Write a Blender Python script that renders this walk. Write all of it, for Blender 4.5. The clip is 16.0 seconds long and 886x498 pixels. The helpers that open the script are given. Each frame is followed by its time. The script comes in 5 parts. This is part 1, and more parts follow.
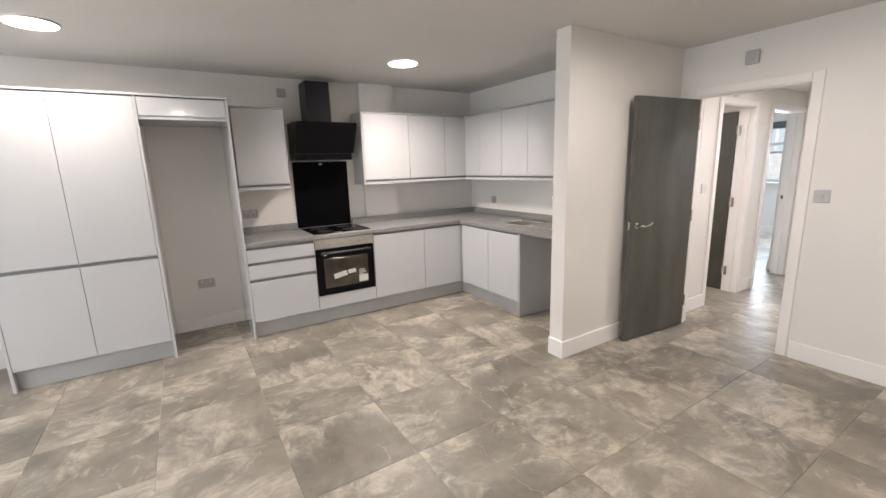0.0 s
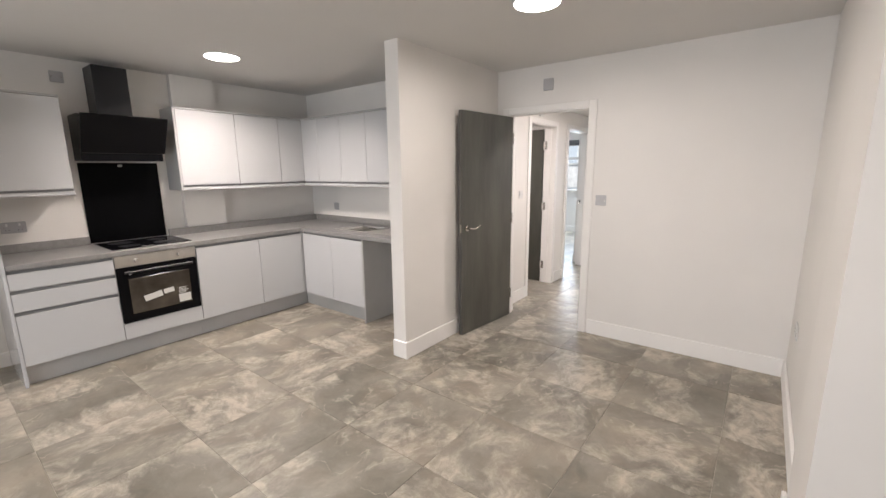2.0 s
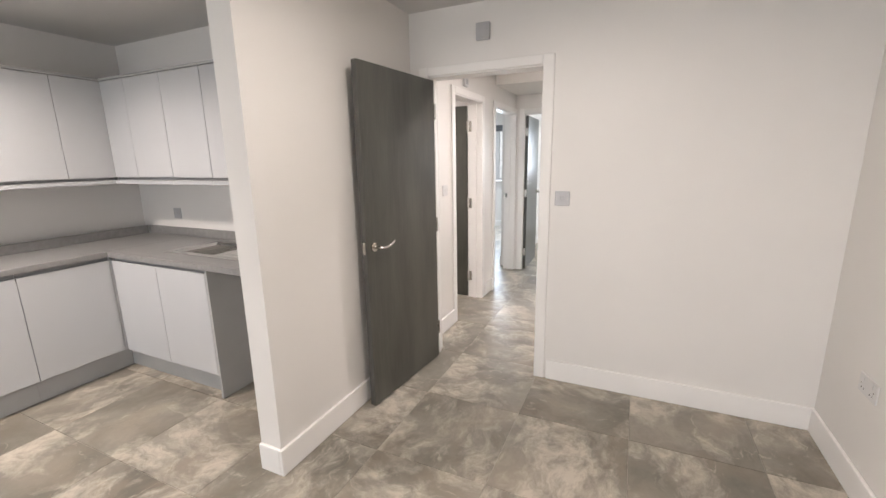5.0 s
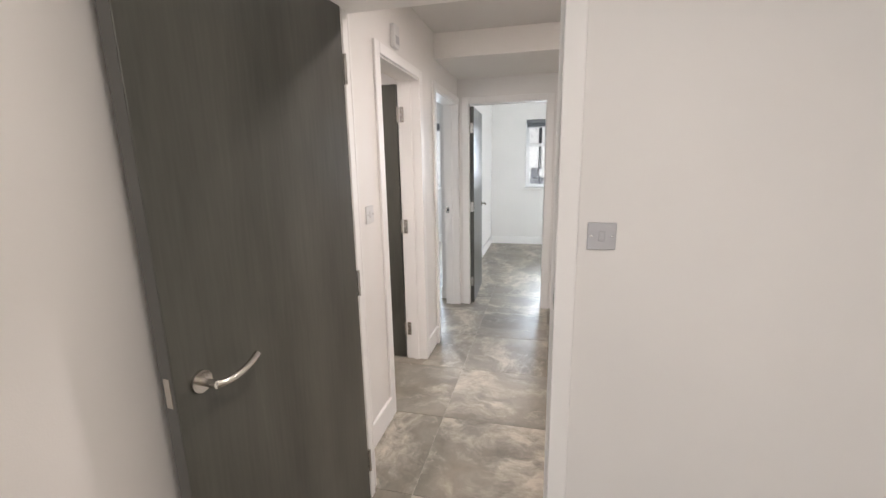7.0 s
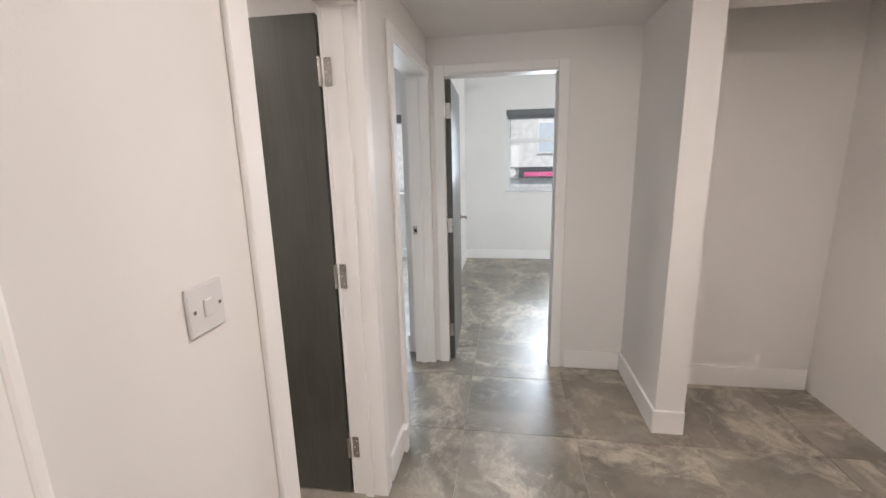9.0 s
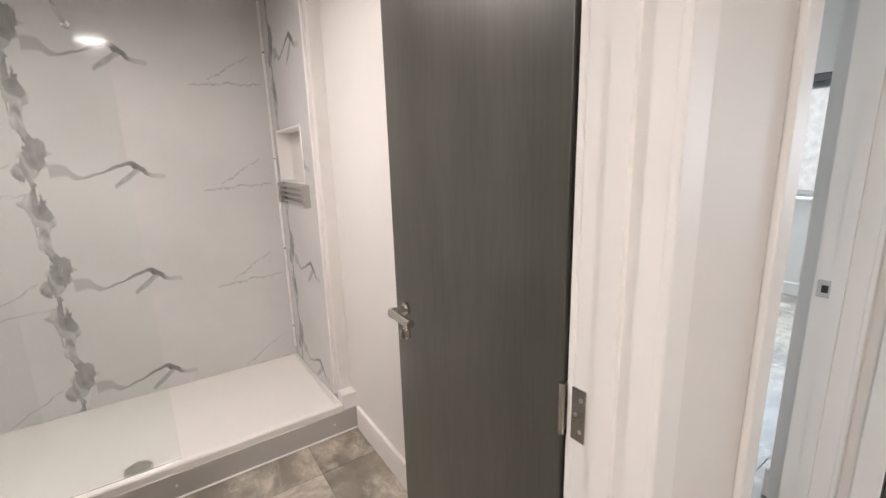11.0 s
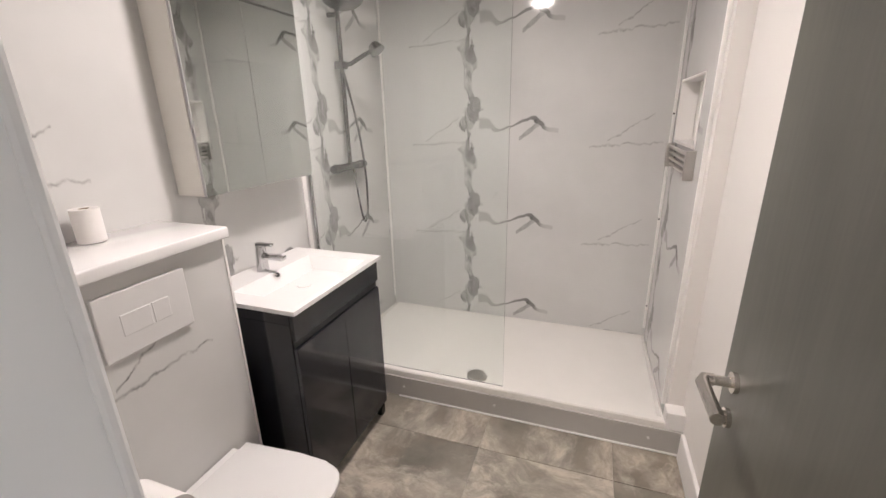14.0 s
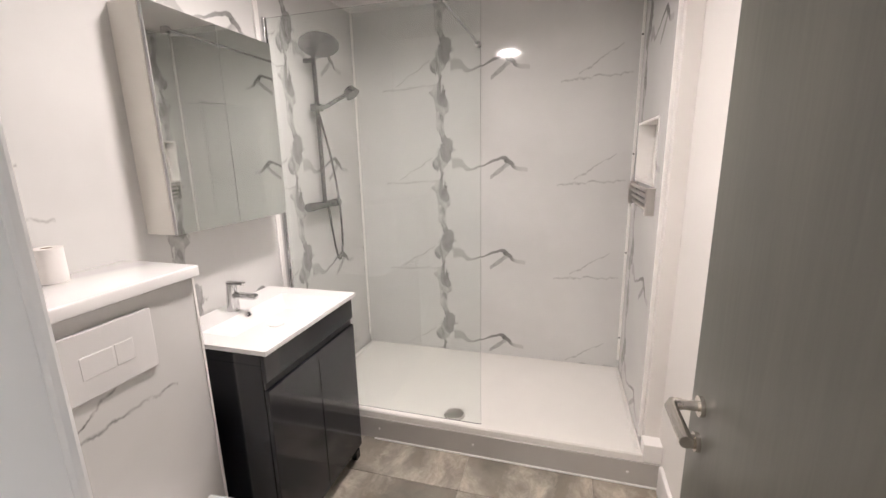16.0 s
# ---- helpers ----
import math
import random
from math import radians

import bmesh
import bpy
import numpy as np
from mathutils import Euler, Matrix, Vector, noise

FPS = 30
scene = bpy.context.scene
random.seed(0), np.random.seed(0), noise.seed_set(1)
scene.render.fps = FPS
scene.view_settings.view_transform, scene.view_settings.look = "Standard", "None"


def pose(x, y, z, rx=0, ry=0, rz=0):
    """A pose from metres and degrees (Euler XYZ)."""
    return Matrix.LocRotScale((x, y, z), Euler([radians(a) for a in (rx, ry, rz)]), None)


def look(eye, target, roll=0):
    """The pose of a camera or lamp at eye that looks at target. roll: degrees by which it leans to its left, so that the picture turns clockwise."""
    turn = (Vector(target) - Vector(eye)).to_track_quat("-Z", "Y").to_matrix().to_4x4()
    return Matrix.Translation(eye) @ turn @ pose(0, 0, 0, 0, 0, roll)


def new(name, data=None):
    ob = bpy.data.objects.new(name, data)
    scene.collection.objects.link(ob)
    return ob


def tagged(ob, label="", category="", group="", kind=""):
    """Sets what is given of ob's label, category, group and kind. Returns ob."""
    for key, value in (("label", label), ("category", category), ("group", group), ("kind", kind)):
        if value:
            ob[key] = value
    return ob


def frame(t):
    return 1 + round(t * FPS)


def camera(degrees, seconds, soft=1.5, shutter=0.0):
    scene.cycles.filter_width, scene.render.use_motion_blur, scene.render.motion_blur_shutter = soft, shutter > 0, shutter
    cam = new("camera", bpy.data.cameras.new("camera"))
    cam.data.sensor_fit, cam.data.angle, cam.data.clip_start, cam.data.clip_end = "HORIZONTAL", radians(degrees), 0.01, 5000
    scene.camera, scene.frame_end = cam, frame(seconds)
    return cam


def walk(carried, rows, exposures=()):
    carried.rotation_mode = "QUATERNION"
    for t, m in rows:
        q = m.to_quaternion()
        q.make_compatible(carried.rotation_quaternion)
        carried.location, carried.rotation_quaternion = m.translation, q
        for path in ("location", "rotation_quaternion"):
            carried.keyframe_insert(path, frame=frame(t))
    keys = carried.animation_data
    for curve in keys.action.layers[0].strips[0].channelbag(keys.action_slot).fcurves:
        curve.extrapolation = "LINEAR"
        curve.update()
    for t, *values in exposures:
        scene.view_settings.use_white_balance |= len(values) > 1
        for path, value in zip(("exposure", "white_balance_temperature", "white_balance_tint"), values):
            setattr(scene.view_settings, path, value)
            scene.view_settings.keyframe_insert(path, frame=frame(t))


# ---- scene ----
cam = camera(93.9, 16.0)
PATH = [
    (0, (0.767, 0.124, 1.513), (1.805, 1.788, 1.117), -1.7),
    (0.5, (0.726, 0.093, 1.521), (1.904, 1.661, 1.129), -1.6),
    (1, (0.727, 0.068, 1.512), (2.064, 1.507, 1.132), -1.3),
    (1.5, (0.77, 0.048, 1.506), (2.235, 1.356, 1.132), -0.9),
    (2, (0.845, 0.048, 1.502), (2.399, 1.25, 1.125), -0.6),
    (2.5, (0.956, 0.056, 1.507), (2.573, 1.167, 1.122), -0.5),
    (3, (1.071, 0.131, 1.491), (2.73, 1.174, 1.09), -0.6),
    (3.2, (1.126, 0.205, 1.507), (2.799, 1.221, 1.093), -0.6),
    (5.5, (2.214, 0.908, 1.476), (4.018, 1.664, 1.058), -1.2),
    (6, (2.552, 1.064, 1.486), (4.390, 1.735, 1.073), -1.3),
    (6.5, (2.823, 1.202, 1.46), (4.696, 1.775, 1.051), -1.2),
    (7, (3.135, 1.348, 1.469), (5.036, 1.816, 1.058), -1.1),
    (7.5, (3.461, 1.449, 1.467), (5.384, 1.819, 1.06), -1.3),
    (8, (3.753, 1.535, 1.454), (5.691, 1.812, 1.04), -1.1),
    (8.2, (3.887, 1.572, 1.455), (5.829, 1.82, 1.044), -1.1),
    (10.3, (5.128, 1.795, 1.474), (6.823, 2.755, 1.021), -2.1),
    (10.5, (5.219, 1.833, 1.474), (6.785, 2.992, 1.023), -1.8),
    (11, (5.39, 1.907, 1.458), (6.484, 3.528, 1.039), -1.7),
    (11.5, (5.43, 1.985, 1.486), (6.062, 3.84, 1.086), -1.9),
    (12, (5.493, 2.041, 1.509), (5.645, 4.003, 1.153), -2.2),
    (12.5, (5.583, 2.102, 1.519), (5.344, 4.059, 1.181), -2.1),
    (13, (5.626, 2.148, 1.52), (5.111, 4.041, 1.132), -1.7),
    (13.5, (5.643, 2.145, 1.515), (5.01, 3.98, 1.032), -1.5),
    (14, (5.654, 2.13, 1.515), (5.003, 3.919, 0.903), -1.3),
    (14.5, (5.651, 2.12, 1.508), (5.035, 3.891, 0.812), -1.1),
    (15, (5.654, 2.125, 1.502), (5.072, 3.893, 0.77), -1.1),
    (15.5, (5.661, 2.117, 1.504), (5.089, 3.933, 0.893), -1.3),
    (16, (5.663, 2.109, 1.512), (5.114, 3.981, 1.073), -1.2),
]
walk(cam, [(t, look(eye, target, roll)) for t, eye, target, roll in PATH],
     exposures=[(0, 0.06), (3.5, 0.06), (5.5, 0.1), (6.5, -0.1), (7.2, -0.12), (8.2, -0.18), (10.3, -0.4), (11.0, -0.1), (12.0, 0.12), (12.7, 0.03), (13.5, -0.2), (14.2, -0.12), (15, 0.02), (16, 0.0)])


# ---- world, daylight, lamps ----
world = bpy.data.worlds.new("world")
scene.world = world
world.use_nodes = True
_wn = world.node_tree.nodes
_sky = _wn.new("ShaderNodeTexSky")
_sky.sky_type, _sky.sun_disc = "NISHITA", False
_sky.sun_elevation, _sky.sun_rotation = radians(55.5), radians(256)
world.node_tree.links.new(_sky.outputs[0], _wn["Background"].inputs[0])
_wn["Background"].inputs[1].default_value = 0.15
sun = new("sun", bpy.data.lights.new("sun", "SUN"))
sun.data.energy, sun.data.angle, sun.data.color = 5.0, radians(5), (1, 0.96, 0.9)
sun.matrix_world = look((0, 0, 30), (20, 5, 0))

LED_W, DAY_W = 20.0, 60.0
LED_COL, DAY_COL = (1.0, 0.878, 0.815), (0.84, 0.91, 1.0)


def area_lamp(name, m, energy, sx, sy=0.0, col=LED_COL, spread=180):
    la = bpy.data.lights.new(name, "AREA")
    la.energy, la.color, la.size = energy, col, sx
    la.shape = "RECTANGLE" if sy else "DISK"
    if sy:
        la.size_y = sy
    la.spread = radians(spread)
    ob = new(name, la)
    ob.matrix_world = m
    return ob


# ---- materials ----
def sh(name):
    m = bpy.data.materials.new(name)
    m.use_nodes = True
    nt = m.node_tree
    return m, nt, nt.nodes["Principled BSDF"]


def nd(nt, kind, **kw):
    n = nt.nodes.new(kind)
    for k, v in kw.items():
        n.inputs[k.replace("_", " ")].default_value = v
    return n


def coords(nt, scale=(1, 1, 1), shift=False):
    tc = nt.nodes.new("ShaderNodeTexCoord")
    mp = nt.nodes.new("ShaderNodeMapping")
    mp.inputs["Scale"].default_value = scale
    nt.links.new(tc.outputs["Object"], mp.inputs["Vector"])
    if shift:
        oi = nt.nodes.new("ShaderNodeObjectInfo")
        mul = nt.nodes.new("ShaderNodeVectorMath")
        mul.operation = "SCALE"
        mul.inputs[0].default_value = (37.0, 61.0, 23.0)
        nt.links.new(oi.outputs["Random"], mul.inputs["Scale"])
        nt.links.new(mul.outputs[0], mp.inputs["Location"])
    return mp.outputs[0]


def ramp(nt, src, stops):
    r = nt.nodes.new("ShaderNodeValToRGB")
    e = r.color_ramp.elements
    while len(e) < len(stops):
        e.new(0.5)
    for el, (p, c) in zip(e, stops):
        el.position, el.color = p, (*c, 1)
    nt.links.new(src, r.inputs[0])
    return r.outputs[0]


def mathn(nt, op, a, b=None, c=None):
    n = nt.nodes.new("ShaderNodeMath")
    n.operation = op
    for i, v in enumerate((a, b, c)):
        if v is None:
            continue
        if isinstance(v, (int, float)):
            n.inputs[i].default_value = v
        else:
            nt.links.new(v, n.inputs[i])
    return n.outputs[0]


def mix(nt, fac, a, b):
    n = nt.nodes.new("ShaderNodeMix")
    n.data_type = "RGBA"
    for i, v in ((0, fac), (6, a), (7, b)):
        if isinstance(v, (int, float)):
            n.inputs[i].default_value = v
        elif isinstance(v, tuple):
            n.inputs[i].default_value = (*v, 1)
        else:
            nt.links.new(v, n.inputs[i])
    return n.outputs[2]


def bump(nt, bsdf, h, strength, dist=0.002):
    b = nd(nt, "ShaderNodeBump", Strength=strength, Distance=dist)
    nt.links.new(h, b.inputs["Height"])
    nt.links.new(b.outputs[0], bsdf.inputs["Normal"])


def surface(name, col, rough, metal=0.0, vary=0.06, scale=6.0, grain=150.0, bmp=0.06, rvary=0.08, coat=0.0, spec=0.5):
    m, nt, b = sh(name)
    v = coords(nt)
    n1 = nd(nt, "ShaderNodeTexNoise", Scale=scale, Detail=4.0)
    n2 = nd(nt, "ShaderNodeTexNoise", Scale=grain, Detail=2.0)
    for n in (n1, n2):
        nt.links.new(v, n.inputs["Vector"])
    lo = tuple(c * (1 - vary) for c in col)
    hi = tuple(min(1, c * (1 + vary)) for c in col)
    nt.links.new(ramp(nt, n1.outputs[0], [(0.3, lo), (0.7, hi)]), b.inputs["Base Color"])
    r = mathn(nt, "MULTIPLY_ADD", n1.outputs[0], rvary, rough - rvary / 2)
    nt.links.new(r, b.inputs["Roughness"])
    b.inputs["Metallic"].default_value = metal
    b.inputs["Coat Weight"].default_value = coat
    b.inputs["Coat Roughness"].default_value = 0.06
    b.inputs["Specular IOR Level"].default_value = spec
    if bmp:
        bump(nt, b, n2.outputs[0], bmp)
    return m


def wood_dark(name, lo, hi):
    m, nt, b = sh(name)
    v = coords(nt, (1, 1, 0.06), True)
    v2 = coords(nt, (1, 1, 0.22), True)
    n1 = nd(nt, "ShaderNodeTexNoise", Scale=95.0, Detail=5.0, Roughness=0.6)
    n2 = nd(nt, "ShaderNodeTexNoise", Scale=8.0, Detail=4.0, Distortion=0.4)
    n3 = nd(nt, "ShaderNodeTexNoise", Scale=3.0, Detail=4.0, Roughness=0.6)
    for n, c in ((n1, v), (n2, v2), (n3, v2)):
        nt.links.new(c, n.inputs["Vector"])
    cloud = mathn(nt, "MULTIPLY_ADD", n3.outputs[0], 0.5, mathn(nt, "MULTIPLY", n2.outputs[0], 0.42))
    f = mathn(nt, "MULTIPLY_ADD", n1.outputs[0], 0.26, cloud)
    nt.links.new(ramp(nt, f, [(0.38, lo), (0.78, hi)]), b.inputs["Base Color"])
    nt.links.new(mathn(nt, "MULTIPLY_ADD", n2.outputs[0], 0.12, 0.27), b.inputs["Roughness"])
    b.inputs["Coat Weight"].default_value = 0.22
    b.inputs["Coat Roughness"].default_value = 0.3
    bump(nt, b, n1.outputs[0], 0.12, 0.001)
    return m


def stone_tile(name):
    """Grey-brown stone print: cloudy ground, broken pale drifts along one slant, a few hair veins."""
    m, nt, b = sh(name)
    v = coords(nt, (1, 1, 1), True)

    def noise(src, **kw):
        n = nd(nt, "ShaderNodeTexNoise", **kw)
        nt.links.new(src, n.inputs["Vector"])
        return n.outputs[0], n.outputs["Color"]

    def warp(src, by, amount):
        add = nt.nodes.new("ShaderNodeVectorMath")
        add.operation = "MULTIPLY_ADD"
        add.inputs[1].default_value = (amount,) * 3
        nt.links.new(by, add.inputs[0])
        nt.links.new(src, add.inputs[2])
        return add.outputs[0]

    w = warp(v, noise(v, Scale=2.6, Detail=4.0)[1], 0.30)
    w = warp(w, noise(v, Scale=14.0, Detail=3.0)[1], 0.035)
    slant = nt.nodes.new("ShaderNodeMapping")
    slant.inputs["Rotation"].default_value = (0, 0, 0.6)
    slant.inputs["Scale"].default_value = (1.0, 1.6, 1.0)
    nt.links.new(w, slant.inputs["Vector"])
    cloud = noise(w, Scale=2.0, Detail=7.0, Roughness=0.62)[0]
    drift = noise(slant.outputs[0], Scale=1.7, Detail=9.0, Roughness=0.66)[0]
    crumb = noise(slant.outputs[0], Scale=9.0, Detail=8.0, Roughness=0.7)[0]
    hue = noise(w, Scale=3.5, Detail=3.0)[0]
    grain = noise(v, Scale=70.0, Detail=3.0)[0]
    hairs = noise(slant.outputs[0], Scale=1.15, Detail=5.0, Roughness=0.5)[0]
    ground = ramp(nt, cloud, [(0.34, (0.155, 0.142, 0.117)), (0.50, (0.243, 0.223, 0.187)), (0.66, (0.355, 0.324, 0.273))])
    warm = mix(nt, mathn(nt, "MULTIPLY", ramp(nt, hue, [(0.45, (0, 0, 0)), (0.70, (1, 1, 1))]), 0.45), ground, (0.37, 0.305, 0.235))
    f = mathn(nt, "MULTIPLY", ramp(nt, drift, [(0.47, (0, 0, 0)), (0.58, (1, 1, 1))]), ramp(nt, crumb, [(0.36, (0.12, 0.12, 0.12)), (0.60, (1, 1, 1))]))
    pale = mix(nt, mathn(nt, "MULTIPLY", f, 0.88), warm, (0.61, 0.55, 0.465))
    dark = mix(nt, mathn(nt, "MULTIPLY", ramp(nt, drift, [(0.33, (1, 1, 1)), (0.43, (0, 0, 0))]), 0.35), pale, (0.13, 0.115, 0.092))
    vd = mathn(nt, "ABSOLUTE", mathn(nt, "SUBTRACT", hairs, 0.5))
    vm = mathn(nt, "MULTIPLY", ramp(nt, vd, [(0.0, (1, 1, 1)), (0.007, (0, 0, 0))]), mathn(nt, "MULTIPLY", ramp(nt, crumb, [(0.46, (0, 0, 0)), (0.6, (1, 1, 1))]), 0.55))
    veined = mix(nt, vm, dark, (0.64, 0.57, 0.47))
    nt.links.new(mix(nt, mathn(nt, "MULTIPLY", grain, 0.14), veined, (0.13, 0.115, 0.095)), b.inputs["Base Color"])
    nt.links.new(mathn(nt, "MULTIPLY_ADD", cloud, 0.18, 0.33), b.inputs["Roughness"])
    bump(nt, b, crumb, 0.10, 0.002)
    return m


STAIN_C = ((0, 0.49), (0.158, 0.507), (0.31, 0.39), (0.40, 0.507), (0.5, 0.447), (0.638, 0.563), (0.768, 0.64), (0.863, 0.505), (1, 0.49))
STAIN_W = ((0, 0.28), (0.158, 0.46), (0.31, 0.48), (0.40, 0.15), (0.5, 0.34), (0.638, 0.64), (0.768, 0.42), (0.863, 0.20), (1, 0.28))
BRANCH_C = ((0, 0.62), (0.13, 0.64), (0.236, 0.435), (0.38, 0.525), (0.571, 0.725), (0.673, 0.78), (0.769, 0.50), (0.895, 0.41), (1, 0.40))
BRANCH_W = ((0, 0.8), (0.13, 0.62), (0.21, 0.38), (0.27, 0.16), (0.38, 0.14), (0.55, 0.19), (0.673, 0.24), (0.77, 0.26), (0.84, 0.28), (1, 0.2))
BRANCH_T = ((0, 0.34), (0.25, 0.45), (0.45, 0.7), (0.673, 0.85), (0.76, 0.8), (0.83, 0.3), (1, 0.2))


def curve(nt, src, pts):
    n = nt.nodes.new("ShaderNodeFloatCurve")
    cu = n.mapping.curves[0]
    while len(cu.points) < len(pts):
        cu.points.new(0.5, 0.5)
    for q, (x, y) in zip(cu.points, pts):
        q.location = (x, y)
    n.mapping.update()
    nt.links.new(src, n.inputs["Value"])
    return n.outputs[0]


def marble(name, axis, u0, v0, flip=1.0, base=(0.66, 0.655, 0.64), period=0.0, least=-9.0, hair=0.55):
    """White wall panel printed with a repeating grey vein: one motif every 0.615 m of height."""
    m, nt, b = sh(name)
    tc = nt.nodes.new("ShaderNodeTexCoord")
    sp = nt.nodes.new("ShaderNodeSeparateXYZ")
    nt.links.new(tc.outputs["Object"], sp.inputs[0])
    u = mathn(nt, "MULTIPLY", mathn(nt, "SUBTRACT", sp.outputs[axis], u0), flip)
    u_all = u
    if period:
        u = mathn(nt, "SUBTRACT", mathn(nt, "FLOORED_MODULO", mathn(nt, "ADD", u, 0.58), period), 0.58)
    v = mathn(nt, "SUBTRACT", mathn(nt, "FLOORED_MODULO", mathn(nt, "SUBTRACT", sp.outputs[2], v0 - 0.3075), 0.615), 0.3075)
    cb = nt.nodes.new("ShaderNodeCombineXYZ")
    nt.links.new(u, cb.inputs[0])
    turn = mathn(nt, "MULTIPLY", v, 2 * math.pi / 0.615)
    nt.links.new(mathn(nt, "MULTIPLY", mathn(nt, "COSINE", turn), 0.098), cb.inputs[1])
    nt.links.new(mathn(nt, "MULTIPLY", mathn(nt, "SINE", turn), 0.098), cb.inputs[2])
    p = cb.outputs[0]
    fine = nd(nt, "ShaderNodeTexNoise", Scale=24.0, Detail=5.0, Roughness=0.6)
    big = nd(nt, "ShaderNodeTexNoise", Scale=3.0, Detail=3.0)
    wisp = nd(nt, "ShaderNodeTexNoise", Scale=11.0, Detail=4.0, Distortion=0.6)
    st = nt.nodes.new("ShaderNodeMapping")
    st.inputs["Scale"].default_value = (1.6, 0.6, 0.6)
    nt.links.new(p, st.inputs["Vector"])
    for n in (fine, big):
        nt.links.new(p, n.inputs["Vector"])
    nt.links.new(st.outputs[0], wisp.inputs["Vector"])
    jit = mathn(nt, "MULTIPLY", mathn(nt, "SUBTRACT", fine.outputs[0], 0.5), 0.07)
    lobe = nd(nt, "ShaderNodeTexNoise", Scale=13.0, Detail=6.0, Roughness=0.66, Distortion=0.5)
    nt.links.new(st.outputs[0], lobe.inputs["Vector"])
    rag = mathn(nt, "MULTIPLY", mathn(nt, "SUBTRACT", lobe.outputs[0], 0.5), 0.12)
    vv = mathn(nt, "ADD", v, mathn(nt, "MULTIPLY", jit, 0.35))
    # the upright smoky stain: its centre and half width along one motif
    tv_ = mathn(nt, "MULTIPLY_ADD", v, 1 / 0.615, 0.5)
    cen = mathn(nt, "MULTIPLY_ADD", curve(nt, tv_, STAIN_C), 0.3, -0.6)
    wid = mathn(nt, "MULTIPLY", curve(nt, tv_, STAIN_W), 0.1)
    d1 = mathn(nt, "ABSOLUTE", mathn(nt, "ADD", mathn(nt, "SUBTRACT", u, cen), mathn(nt, "MULTIPLY_ADD", jit, 0.8, rag)))
    s1 = mathn(nt, "SUBTRACT", 1.0, mathn(nt, "DIVIDE", d1, wid))
    # the branch that swings out and ends in a darker hook
    tu_ = mathn(nt, "MULTIPLY_ADD", u, 1 / 0.55, 0.40 / 0.55)
    bc = mathn(nt, "MULTIPLY_ADD", curve(nt, tu_, BRANCH_C), 0.2, -0.1)
    bw = mathn(nt, "MULTIPLY", curve(nt, tu_, BRANCH_W), 0.06)
    inside = mathn(nt, "MULTIPLY", mathn(nt, "GREATER_THAN", u, -0.385), mathn(nt, "LESS_THAN", u, 0.115))
    s2 = mathn(nt, "MULTIPLY", mathn(nt, "SUBTRACT", 1.0, mathn(nt, "DIVIDE", mathn(nt, "ABSOLUTE", mathn(nt, "SUBTRACT", vv, bc)), bw)), inside)
    # the hook's tail
    d3 = mathn(nt, "ABSOLUTE", mathn(nt, "SUBTRACT", mathn(nt, "SUBTRACT", mathn(nt, "ADD", vv, mathn(nt, "MULTIPLY", rag, 0.12)), 0.030), mathn(nt, "MULTIPLY", u, 0.80)))
    in3 = mathn(nt, "MULTIPLY", mathn(nt, "GREATER_THAN", mathn(nt, "ADD", u, mathn(nt, "MULTIPLY", rag, 0.5)), -0.125), mathn(nt, "LESS_THAN", u, 0.004))
    s3 = mathn(nt, "MULTIPLY", mathn(nt, "SUBTRACT", 1.0, mathn(nt, "DIVIDE", d3, mathn(nt, "MULTIPLY_ADD", u, 0.06, 0.025))), in3)
    # its dark knuckle
    e1 = mathn(nt, "POWER", mathn(nt, "ABSOLUTE", mathn(nt, "DIVIDE", mathn(nt, "ADD", u, mathn(nt, "ADD", jit, 0.004)), 0.042)), 2.0)
    e2 = mathn(nt, "POWER", mathn(nt, "ABSOLUTE", mathn(nt, "DIVIDE", mathn(nt, "SUBTRACT", vv, mathn(nt, "MULTIPLY_ADD", u, -0.5, 0.028)), 0.020)), 2.0)
    s6 = mathn(nt, "SUBTRACT", 1.0, mathn(nt, "ADD", e1, e2))
    hv = mathn(nt, "ADD", v, mathn(nt, "ADD", mathn(nt, "MULTIPLY", jit, 0.3), mathn(nt, "MULTIPLY", mathn(nt, "SUBTRACT", wisp.outputs[0], 0.5), 0.05)))
    # faint hairline crossings farther out
    u4 = mathn(nt, "SUBTRACT", mathn(nt, "FLOORED_MODULO", mathn(nt, "ADD", u_all, 0.12), 1.16), 0.62)
    d4 = mathn(nt, "ABSOLUTE", mathn(nt, "ADD", mathn(nt, "SUBTRACT", hv, mathn(nt, "MULTIPLY", u4, 0.62)), 0.02))
    in4 = mathn(nt, "LESS_THAN", mathn(nt, "ABSOLUTE", mathn(nt, "SUBTRACT", u4, 0.02)), 0.12)
    s4 = mathn(nt, "MULTIPLY", mathn(nt, "SUBTRACT", 1.0, mathn(nt, "DIVIDE", d4, 0.007)), in4)
    d5 = mathn(nt, "ABSOLUTE", mathn(nt, "ADD", mathn(nt, "SUBTRACT", hv, mathn(nt, "MULTIPLY", u4, 0.05)), 0.10))
    s5 = mathn(nt, "MULTIPLY", mathn(nt, "SUBTRACT", 1.0, mathn(nt, "DIVIDE", d5, 0.008)), mathn(nt, "LESS_THAN", mathn(nt, "ABSOLUTE", u4), 0.20))

    def soft(s, gain):
        n = nt.nodes.new("ShaderNodeClamp")
        nt.links.new(mathn(nt, "MULTIPLY", s, gain), n.inputs[0])
        return n.outputs[0]

